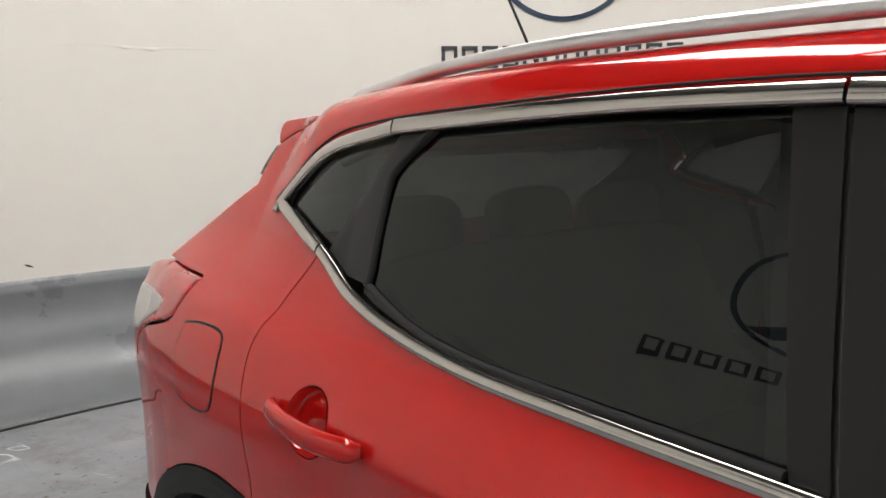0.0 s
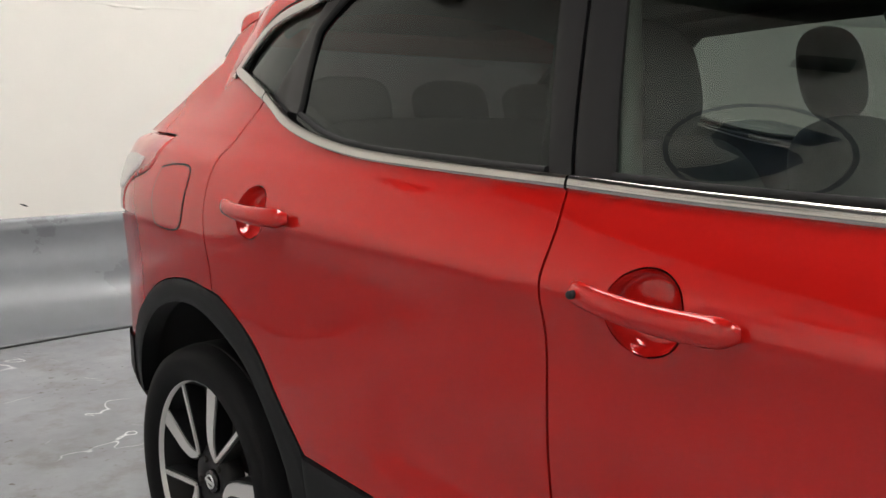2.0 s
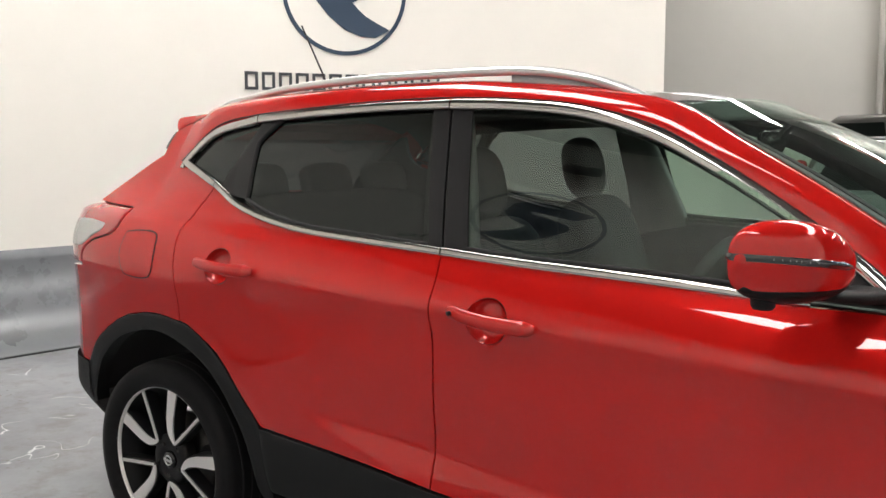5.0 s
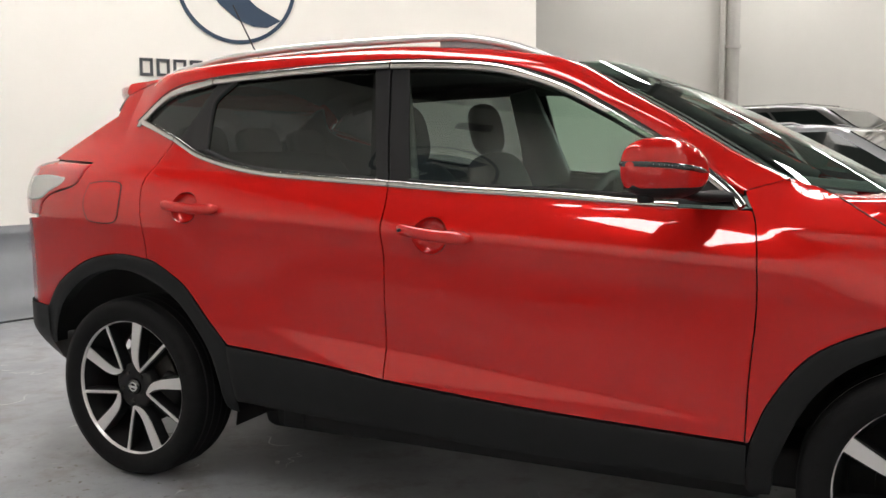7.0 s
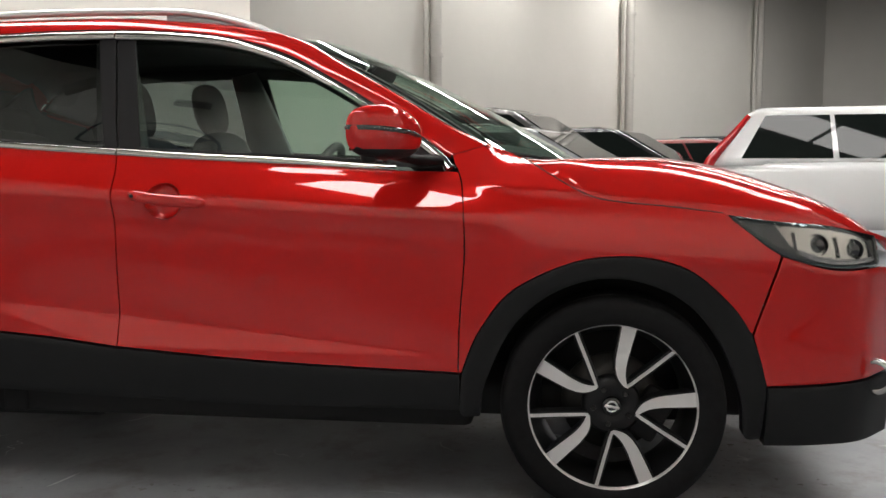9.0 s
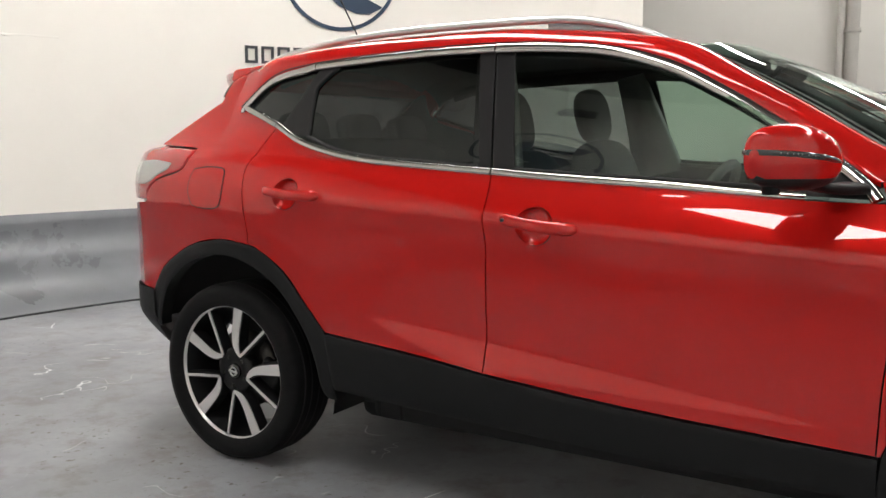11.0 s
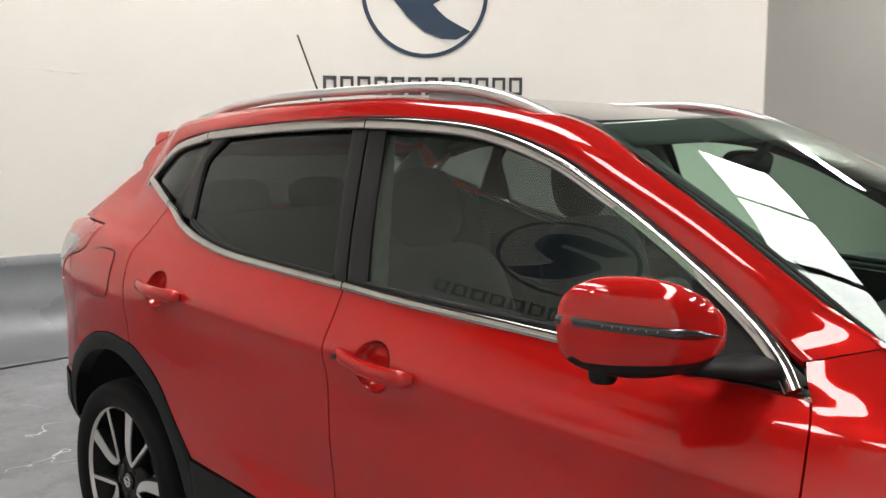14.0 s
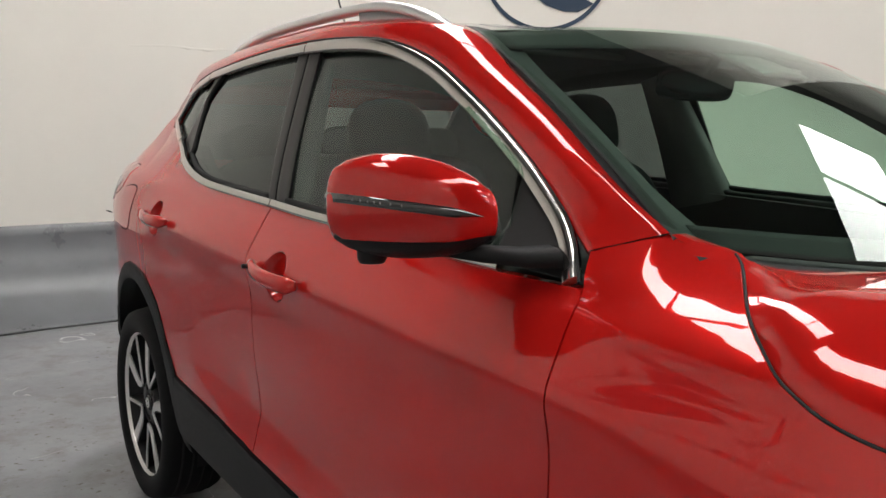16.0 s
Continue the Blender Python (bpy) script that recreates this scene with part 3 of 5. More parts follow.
def side(x, z, bend=1.0):
    """Half width of the car's skin at a place of the side view."""
    x, z = np.asarray(x, float), np.asarray(z, float)
    zs = z + .058 * (x - 1.09)
    k = stepv(.15, .5, x) * (1 - stepv(2.15, 2.5, x)) * (zs < 1.07)
    y = crv(PLAN, x) - crv(SECT, zs) * (1 - k) - crv(CREST, zs) * k - np.minimum(.045 * (x - 1.2) ** 2, .042) * stepv(1.06, 1.20, zs) - lower_dip(x, z)
    ends = bend * np.minimum(.14 * np.clip(x - 1.3, 0, 2) ** 2, .06) * (1 - stepv(2.06, 2.2, x)) + np.minimum(.5 * np.clip(.30 - x, 0, 2) ** 2, .09)
    y = y - ends * np.clip((zs - 1.06) / .4, 0, 1.2)
    y = y + .009 * np.exp(-((zs - 1.078) / .022) ** 2) * stepv(2.2, 2.32, x) * (1 - stepv(2.75, 2.95, x))
    return y - (.03 + .10 * stepv(2.24, 2.36, x)) * stepv(2.12, 2.26, x) * np.clip((zs - 1.1) / .09, 0, 2) ** 1.5


def lower_dip(x, z):
    """The rising crease low on the doors: a long hollow above it, a ledge that faces upwards below it."""
    w = np.clip(np.minimum(.095 - .083 * (x - 1.09), .24 * (x - .6)), .012, .2)
    d = z - .588 + .094 * (x - 1.09)
    h = np.where(d > 0, np.exp(-(d / .13) ** 2), np.clip(1 + d / w, 0, 1))
    return .25 * w * h * stepv(.55, .80, x) * (1 - stepv(2.0, 2.25, x))


CUPS = ((.316, 1.017, .056), (1.270, .951, .058))


def skin(s, bend=1.0):
    def f(u, v, off):
        y = side(u, v, bend) + off
        return np.stack([u, s * y, v], -1)
    return f


def door_glass(s):
    """The front door's pane: barrel-curved from belt to roof, nearly straight lengthwise."""
    def f(u, v, off):
        du, dv = u - 1.5, v - 1.28
        y = float(side(1.5, 1.28, .12)) - .0107 - .0501 * du - .352 * dv - .0511 * du * du - .3466 * dv * dv - .0419 * du * dv + off
        return np.stack([u, s * y, v], -1)
    return f


def rear_glass(s):
    """The rear door's pane: the skin with more barrel curve."""
    def f(u, v, off):
        y = side(u, v) + .004 - .20 * (v - 1.29) ** 2 + off
        return np.stack([u, s * y, v], -1)
    return f


def on_side(x, z, s=-1, off=0.0):
    return Vector((x, s * float(side(x, z) + off), z))


def normal_at(x, z, s=-1):
    h = 1e-3
    n = Vector((-(float(side(x + h, z)) - float(side(x - h, z))) / (2 * h), 1.0, -(float(side(x, z + h)) - float(side(x, z - h))) / (2 * h)))
    n.y *= s
    return n.normalized()


def cup_outline(k):
    cx, cz, r = CUPS[k]
    return np.array([(cx + r * math.cos(2 * math.pi * i / 64), cz + .94 * r * math.sin(2 * math.pi * i / 64)) for i in range(64)])


def handle_cup(k, s):
    """The round hollow behind a handle: a rolled rim and a deep dish."""
    cx, cz, r = CUPS[k]
    rows = []
    for f, d in ((1.0, 0), (.985, .0010), (.965, .004), (.94, .009), (.90, .016), (.83, .022), (.70, .027), (.5, .030), (.25, .031), (.01, .031)):
        rows.append([(x, s * (float(side(x, z)) - d), z) for x, z in ((cx + f * r * math.cos(2 * math.pi * i / 64), cz + .94 * f * r * math.sin(2 * math.pi * i / 64)) for i in range(64))])
    bm = grid_mesh(rows, close_v=True)
    bmesh.ops.recalc_face_normals(bm, faces=bm.faces)
    return bm


car = thing("red_car", "glossy red family crossover with chrome window line parked on the floor", "car")

B_LINE = [(1.098, .490), (1.102, .68), (1.107, .86), (1.101, .96), (1.10, 1.04), (1.089, 1.095)]
R_EDGE = [(.135, .83), (.132, .90), (.108, 1.03), (0.098, 1.100), (0.117, 1.165), (0.156, 1.252)]
R_ARCH = [(.482, .548), (.40, .635), (.30, .745), (.17, .823)]
BELT_R = [(0.156, 1.252), (0.287, 1.193), (0.445, 1.153), (0.597, 1.128), (0.809, 1.113), (1.089, 1.096)]
BELT_F = [(1.089, 1.096), (1.31, 1.082), (1.65, 1.066), (1.94, 1.048), (2.178, 1.043)]
F_EDGE = [(2.185, .436), (2.19, .60), (2.203, .77), (2.203, .90), (2.192, 1.0), (2.178, 1.043)]
RED_LO_R = [(.482, .548), (.85, .519), (1.098, .490)]
RED_LO_F = [(1.098, .490), (1.54, .459), (1.90, .445), (2.185, .436)]
CH_OUT = [(-0.076, 1.327), (0.071, 1.436), (0.263, 1.472), (0.588, 1.491), (0.813, 1.499), (1.009, 1.500), (1.220, 1.490), (1.419, 1.467), (1.596, 1.417), (1.741, 1.344), (1.874, 1.265), (2.007, 1.180), (2.10, 1.113), (2.14, 1.078), (2.168, 1.046)]
CH_IN = [(-0.024, 1.325), (0.091, 1.408), (0.279, 1.450), (0.588, 1.467), (0.813, 1.473), (1.019, 1.475), (1.230, 1.466), (1.419, 1.445), (1.596, 1.390), (1.735, 1.322), (1.874, 1.243), (2.006, 1.156), (2.072, 1.108), (2.11, 1.080), (2.138, 1.048)]
F_ARCH = [(2.195, .437), (2.24, .55), (2.32, .665), (2.41, .728), (2.53, .778), (2.645, .795), (2.76, .788), (2.87, .75), (2.98, .655), (3.045, .565)]
HOOD_LINE = [(2.335, 1.100), (2.385, 1.075), (2.46, 1.03), (2.54, .985), (2.62, .958), (2.80, .94), (2.955, .922)]

for s, h in ((-1, .009), (1, .02)):
    rear_door = part("rear_door", sheet(poly(R_ARCH, R_EDGE, BELT_R, B_LINE[::-1], RED_LO_R[::-1]), skin(s), h, .0023, 0, .02, holes=[cup_outline(0)]), RED, car, "glossy red rear passenger door")
    part("handle_cup", handle_cup(0, s), RED, rear_door)
    front_door = part("front_door", sheet(poly(B_LINE, BELT_F, F_EDGE[::-1], RED_LO_F[::-1]), skin(s), h, .0023, 0, .02, holes=[cup_outline(1)]), RED, car, "glossy red front passenger door")
    part("handle_cup", handle_cup(1, s), RED, front_door)
    quarter = part("quarter_panel", sheet(poly(R_EDGE, [(0.156, 1.252), (0.050, 1.290), (-0.065, 1.330)], [(-.065, 1.33), (-.04, 1.36), (.0, 1.387)], [(.0, 1.387), (-.04, 1.462)],
                   [(-.04, 1.462), (-.08, 1.428), (-.14, 1.387), (-.22, 1.348), (-.30, 1.303), (-.38, 1.256), (-.475, 1.188)], [(-.475, 1.188), (-.38, 1.182), (-.218, 1.174)],
                   [(-.218, 1.174), (-.232, 1.12), (-.262, 1.085), (-.38, 1.055), (-.445, 1.02), (-.46, .965)], [(-.46, .965), (-.60, .955)], [(-.60, .955), (-.635, .85), (-.64, .74), (-.62, .618)], [(-.62, .618), (-.455, .612)],
                   [(-.455, .612), (-.36, .715), (-.19, .806), (-.02, .842), (.135, .83)]), skin(s), h, .0016, 0, .02), RED, car, "glossy red rear quarter panel")
    fender = part("front_wing", sheet(poly(F_EDGE, [(2.178, 1.043), (2.166, 1.062), (2.154, 1.092)], [(2.154, 1.092), (2.262, 1.125)], [(2.262, 1.125), (2.30, 1.111), (2.335, 1.100)], HOOD_LINE,
                  [(2.955, .922), (3.02, .872), (3.12, .80)], F_ARCH[::-1]), skin(s), h, .0016, 0, .02), RED, car, "glossy red front wing")
    # glass and pillars
    part("quarter_glass", sheet(poly([(-0.010, 1.330), (0.081, 1.402), (0.299, 1.453)], [(0.299, 1.453), (0.171, 1.258)], [(0.171, 1.258), (0.081, 1.295), (-0.010, 1.330)]), skin(s), h, -.012, .0, .004, -.010), G_DARK, car, "dark privacy glass")
    part("window_divider", sheet(poly([(0.306, 1.452), (0.356, 1.459), (0.400, 1.462)], [(0.400, 1.462), (0.317, 1.375), (0.322, 1.214)], [(0.322, 1.214), (0.242, 1.225), (0.176, 1.258)]), skin(s), h, .001, .001, .006, -.007), SATIN_BLACK, rear_door)
    part("rear_window", sheet(poly([(0.400, 1.463), (0.588, 1.469), (0.975, 1.474)], [(0.975, 1.474), (1.043, 1.112)], [(1.043, 1.112), (0.808, 1.127), (0.595, 1.143), (0.453, 1.167), (0.322, 1.213)], [(0.322, 1.213), (0.317, 1.375), (0.400, 1.463)]), rear_glass(s), h, -.012, .0, .004, -.011), G_DARK, rear_door, "dark privacy glass")
    part("pillar_trim", sheet(poly([(0.975, 1.476), (1.033, 1.477)], [(1.033, 1.477), (1.086, 1.108)], [(1.086, 1.108), (1.043, 1.110)]), skin(s), h, .001, .001, .006, -.006), SATIN_BLACK, rear_door)
    part("pillar_trim", sheet(poly([(1.039, 1.477), (1.102, 1.474)], [(1.102, 1.474), (1.166, 1.102)], [(1.166, 1.102), (1.092, 1.107)]), skin(s), h, .001, .001, .006, -.006), SATIN_BLACK, front_door)
    part("front_window", sheet(poly([(1.102, 1.474), (1.230, 1.466), (1.419, 1.445), (1.596, 1.390), (1.735, 1.322), (1.874, 1.243), (1.931, 1.207)], [(1.931, 1.207), (1.955, 1.06)], [(1.955, 1.06), (1.65, 1.078), (1.31, 1.094), (1.166, 1.102)]), door_glass(s), h, -.012, .0, .004), G_FRONT, front_door, "clear green-tinted side window")
    part("mirror_sail", sheet(poly([(1.936, 1.205), (2.006, 1.156), (2.072, 1.108), (2.11, 1.080), (2.140, 1.048)], [(2.140, 1.048), (1.955, 1.056)]), skin(s), h * .7, .001, .002, .008, -.004), DARK, front_door, "black plastic triangle")
    # chrome
    def strip(pts, w, name, parent, n=60, lift=.004, mat=CHROME, sec=None):
        path = spline(pts, n)
        secs = sec or [(-w / 2, -.010), (-w / 2, .001), (-w * .38, .0042), (0, .0055), (w * .38, .0042), (w / 2, .001), (w / 2, -.010)]
        b = tube([on_side(x, z, s, lift) for x, z in path], secs, up=lambda i: normal_at(*(path[i] if path[i][0] < 2.0 else (2.0, 1.175 if path[i][1] > 1.07 or name == "chrome_strip" and pts[-1][0] > 2.1 else path[i][1])), s))
        return part(name, b, mat, parent)
    mid = lambda a, b: [((p[0] + q[0]) / 2, (p[1] + q[1]) / 2) for p, q in zip(a, b)]  # noqa: E731
    top = mid(CH_OUT, CH_IN)
    strip([(-0.042, 1.318), *top[:1], *top[1:2], (0.295, 1.464)], .026, "chrome_strip", quarter, 30)
    strip([(0.299, 1.465), *top[3:5], (1.033, 1.4865)], .026, "chrome_strip", rear_door, 40)
    strip([(1.038, 1.4865), *top[6:-1], (2.150, 1.050)], .029, "chrome_strip", front_door, 80)
    strip([(-0.040, 1.326), (0.051, 1.298), (0.158, 1.259)], .024, "chrome_strip", quarter, 20)
    strip([(0.162, 1.257), (0.286, 1.203), (0.443, 1.162), (0.596, 1.137), (0.809, 1.121), (1.087, 1.104)], .022, "chrome_strip", rear_door, 60)
    strip([(1.092, 1.104), (1.31, 1.090), (1.65, 1.074), (1.90, 1.0595), (1.985, 1.0555)], .022, "chrome_strip", front_door, 60)
    # rubber seal round the glass
    strip([(1.160, 1.114), (1.310, 1.104), (1.65, 1.089), (1.94, 1.071)], .012, "window_seal", front_door, 40, -.004, DARK)
    strip([(0.327, 1.214), (0.451, 1.175), (0.594, 1.150), (0.807, 1.134), (1.040, 1.119)], .012, "window_seal", rear_door, 40, -.004, DARK)
    strip([(0.400, 1.462), (0.327, 1.400), (0.315, 1.360), (0.322, 1.214)], .012, "window_seal", rear_door, 30, -.004, DARK)
    # dark inner frame of the windows
    strip([(x, z - .006) for x, z in BELT_R[1:]], .05, "inner_frame", rear_door, 40, -.034, DARK)
    strip([(x, z - .006) for x, z in BELT_F[:-1]], .05, "inner_frame", front_door, 40, -.034, DARK)
    strip([(x, z + .012) for x, z in CH_IN[1:-2]], .05, "inner_frame", front_door, 70, -.034, DARK)
    # black cladding
    part("sill", sheet(poly([(.482, .545), (.85, .516), (1.098, .487), (1.54, .456), (1.90, .442), (2.19, .433)], [(2.19, .433), (2.19, .32)], [(2.19, .32), (1.5, .315), (1.0, .325), (.50, .345)]), skin(s), h * 1.3, .0015, .003, .10, .010), BLACK_TRIM, car, "black plastic sill cladding")
    part("arch_cladding", sheet(poly([(-.455, .61), (-.36, .713), (-.19, .804), (-.02, .840), (.17, .821), (.30, .743), (.40, .633), (.48, .545), (.505, .44), (.50, .30)],
         [(.50, .30), (.445, .32), (.43, .44), (.385, .55), (.25, .70), (.04, .782), (-.17, .752), (-.32, .655), (-.39, .54), (-.412, .47)], [(-.412, .47), (-.44, .47), (-.465, .53), (-.455, .61)]), skin(s), h, .001, .004, .05, .007), BLACK_TRIM, car, "black plastic wheel arch cladding")
    part("arch_cladding", sheet(poly([(2.196, .434), (2.24, .548), (2.32, .663), (2.41, .726), (2.53, .776), (2.645, .793), (2.76, .786), (2.87, .748), (2.98, .653), (3.045, .563), (3.09, .41), (3.08, .25)],
         [(3.08, .25), (3.03, .26), (3.015, .38), (2.94, .56), (2.82, .68), (2.645, .73), (2.48, .69), (2.35, .58), (2.265, .40), (2.25, .30)], [(2.25, .30), (2.19, .31), (2.196, .434)]), skin(s), h, .001, .004, .05, .007), BLACK_TRIM, car, "black plastic wheel arch cladding")
    # fuel flap: a rounded lid in its dark rubber joint (one side only)
    if s < 0:
        FLAP = [(-.17, 1.098), (-.10, 1.106), (-.02, 1.102), (.003, 1.075), (.004, .985), (-.03, .955), (-.13, .957), (-.163, .975), (-.183, 1.03)]
        loop = [tuple(p) for p in spline([*FLAP, FLAP[0]], 60)][:-1]
        flap = part("fuel_flap", sheet(np.array(loop), skin(s), .008, .0028, .0, .001, .0018), RED, quarter, "red fuel flap")
        part("flap_joint", sheet(np.array(loop), skin(s), .008, -.0012, 0, .002, .0013), DARK, quarter)
    # tail lamp
    lamp = part("tail_lamp", sheet(poly([(-.222, 1.171), (-.38, 1.179), (-.475, 1.182), (-.60, 1.16)], [(-.60, 1.16), (-.64, 1.06), (-.60, .972)], [(-.60, .972), (-.462, .970)], [(-.462, .970), (-.449, 1.02), (-.382, 1.058), (-.265, 1.088), (-.236, 1.12), (-.222, 1.171)]), skin(s), h * .8, .002, .004, .02, .001), LENS_RED, car, "red and clear tail lamp")
    part("clear_lens", sheet(poly([(-.32, 1.118), (-.45, 1.128), (-.60, 1.12)], [(-.60, 1.12), (-.62, 1.07), (-.60, 1.03)], [(-.60, 1.03), (-.47, 1.035), (-.40, 1.068), (-.34, 1.092), (-.32, 1.118)]), skin(s), h * .6, 0, .003, .006, .005), LENS_WHITE, lamp, "white clear lamp section")
    # headlamp
    hl = part("headlamp", sheet(poly([(2.96, .919), (3.10, .90), (3.26, .885), (3.42, .85)], [(3.42, .85), (3.44, .76)], [(3.44, .76), (3.28, .758), (3.12, .798), (3.02, .868), (2.96, .919)]), skin(s), h, .002, .004, .03, .004), GLOSS_BLACK, car, "clear headlamp with dark rear corner")
    part("reflector", sheet(poly([(3.10, .885), (3.26, .870), (3.40, .838)], [(3.40, .838), (3.41, .775)], [(3.41, .775), (3.28, .772), (3.17, .805), (3.10, .885)]), skin(s), h, 0, .003, .006, .008), CHROME, hl, "bright headlamp reflector")
    for hx, hz in ((3.22, .828), (3.33, .812)):
        q = on_side(hx, hz, s, .006)
        part("projector", moved(lathe([(.0001, -.014), (.014, -.012), (.023, -.004), (.026, .004), (.030, .004), (.032, -.004), (.034, .008)], 24), Matrix.Translation(q) @ Matrix.Scale(-s, 4, (0, 1, 0))), GLOSS_BLACK, hl, "dark projector lens")
    for hx in (3.15, 3.275, 3.38):
        q = [on_side(hx, .872 - .5 * (hx - 3.1) * .25, s, .010), on_side(hx + .012, .79, s, .010)]
        part("lamp_rib", tube(q, [(-.004, -.004), (.004, -.004), (.004, .004), (-.004, .004)], up=lambda i: (0, s, 0)), GLOSS_BLACK, hl)
    part("lamp_lens", sheet(poly([(2.97, .917), (3.10, .897), (3.26, .882), (3.41, .848)], [(3.41, .848), (3.43, .763)], [(3.43, .763), (3.28, .761), (3.125, .801), (3.03, .868), (2.97, .917)]), skin(s), h, .0, .006, .006, .018), G_CLEAR, hl, "clear lamp lens")
    # front bumper
    part("front_bumper", sheet(poly([(3.125, .797), (3.28, .755), (3.44, .755), (3.52, .74)], [(3.52, .74), (3.53, .42)], [(3.53, .42), (3.28, .413), (3.092, .41)], [(3.092, .41), (3.048, .563)], [(3.048, .563), (3.125, .797)]), skin(s), h, .002, .003, .02), RED, car, "red front bumper corner")
    fb = part("bumper_cladding", sheet(poly([(3.094, .408), (3.28, .41), (3.53, .417)], [(3.53, .417), (3.52, .22)], [(3.52, .22), (3.09, .23)]), skin(s), h, .001, .004, .06, .010), BLACK_TRIM, car, "black lower front bumper")
    p = on_side(3.44, .42, s, .014)
    part("fog_lamp_ring", moved(lathe([(.040, -.012), (.048, -.014), (.056, -.008), (.056, .008), (.040, .008)], 28), Matrix.Translation(p) @ Matrix.Rotation(math.radians(-35) * -s, 4, "Z") @ Matrix.Scale(-s, 4, (0, 1, 0))), CHROME, fb, "chrome fog lamp ring")
    # handles
    for door, x0, z0, x1, z1, lock in ((rear_door, .222, 1.030, .472, 1.016, False), (front_door, 1.166, .972, 1.405, .949, s < 0)):
        n = 26
        path, sc = [], []
        for k in range(n):
            t = k / (n - 1)
            x, z = x0 + (x1 - x0) * t, z0 + (z1 - z0) * t - .004 * math.sin(math.pi * t)
            lift = .006 + .026 * math.sin(math.pi * min(1, max(0, t))) ** 0.45
            path.append(on_side(x, z, s, lift))
            sc.append(min(1, .62 + 5.0 * t, .50 + 9.0 * (1 - t)) * (.88 + .16 * t))
        sec = [(.0185 * math.cos(a) * (abs(math.cos(a)) ** -.25 if abs(math.cos(a)) > .05 else 1), .012 * math.sin(a)) for a in [2 * math.pi * q / 18 for q in range(18)]]
        hd = part("handle", tube(path, sec, up=lambda i: Vector((0, s, 0.15)), scales=sc), RED, door, "red door handle")
        if lock:
            q = on_side(x0 + .020, z0 - .003, s, .036)
            part("key_lock", moved(lathe([(.0001, -.006), (.004, -.006), (.0055, -.004), (.0055, .006)], 16), Matrix.Translation(q) @ Matrix.Scale(-s, 4, (0, 1, 0))), DARK, hd)

# ---- roof, screens, bonnet ----
OUT_K = [(.0, 1.389), (.075, 1.437), (0.263, 1.475), (0.588, 1.493), (1.009, 1.502), (1.220, 1.492), (1.419, 1.469), (1.596, 1.419), (1.741, 1.346), (1.874, 1.267), (2.007, 1.183), (2.10, 1.120), (2.151, 1.092)]
IN_K = [(-.05, float(side(-.05, 1.474)), 1.474), (.02, .577, 1.516), (.25, .555, 1.541), (.60, .555, 1.556), (1.0, .555, 1.556), (1.22, .555, 1.541), (1.45, .56, 1.516), (1.64, .582, 1.471), (1.80, .61, 1.382), (1.97, .642, 1.287), (2.13, .673, 1.19), (2.262, .697, 1.125)]
inner = spline(IN_K, 120)
outer3 = spline([(x, float(side(x, z)), z) for x, z in OUT_K], 120)
for s in (-1, 1):
    rows = []
    for o, i in zip(outer3, inner):
        o, i = Vector(o), Vector(i)
        d = i - o
        bul = Vector((0, .55, .83)) * (.16 * d.length * float(stepv(-.06, .08, o.x)) * (1 - float(stepv(1.95, 2.14, o.x))))
        r = [o + Vector((0, -.004, -.012)), o + Vector((0, .0, -.003))]
        for k in range(9):
            t = k / 8
            r.append(o + d * t + bul * (4 * t * (1 - t)))
        r += [i + Vector((0, -.004, -.006)), i + Vector((0, -.008, -.02))]
        rows.append([(p.x, s * p.y, p.z) for p in r])
    bm = grid_mesh(rows)
    bmesh.ops.recalc_face_normals(bm, faces=bm.faces)
    part("roof_side", bm, RED, car, "red roof side and windscreen pillar")
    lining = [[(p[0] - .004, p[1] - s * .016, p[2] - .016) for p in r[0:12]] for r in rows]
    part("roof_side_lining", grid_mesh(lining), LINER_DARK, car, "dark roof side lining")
    gap = [(x, s * (float(side(x, z)) + .001), z + .004) for x, z in spline(CH_OUT, 100)]
    part("door_seal", tube(gap, ring_section(.0022, 6)), DARK, car)

ROOF_C = [(-.2, 1.53), (0, 1.552), (.4, 1.578), (.8, 1.585), (1.2, 1.565), (1.5, 1.527), (1.66, 1.503)]
EDGE_Z = [(p[0], p[2]) for p in IN_K[:8]]


def roof_z(x, y, w=.556):
    ze, zc = float(crv(EDGE_Z, x)), float(crv(ROOF_C, x))
    return ze - .006 + (zc - ze) * (1 - min(1, abs(y) / w) ** 2.2)


def roof_part(name, x0, x1, mat, label, bow=0.0, n=40):
    rows = []
    for k in range(n + 1):
        row = []
        for j in range(31):
            y = .553 * (2 * j / 30 - 1)
            f = bow * (1 - (y / .553) ** 2)
            x = x0 + (x1 + f - x0) * k / n
            row.append((x, y, roof_z(x, y)))
        rows.append(row)
    bm = grid_mesh(rows)
    geo = bmesh.ops.extrude_face_region(bm, geom=bm.faces[:])
    bmesh.ops.translate(bm, vec=(0, 0, -.012), verts=[g for g in geo["geom"] if isinstance(g, bmesh.types.BMVert)])
    bmesh.ops.recalc_face_normals(bm, faces=bm.faces)
    return part(name, bm, mat, car, label)


roof_part("rear_roof_panel", -.06, .22, RED, "red rear roof panel", n=16)
roof_part("glass_roof", .226, 1.598, GLOSS_BLACK, "black panoramic glass roof", bow=.085)
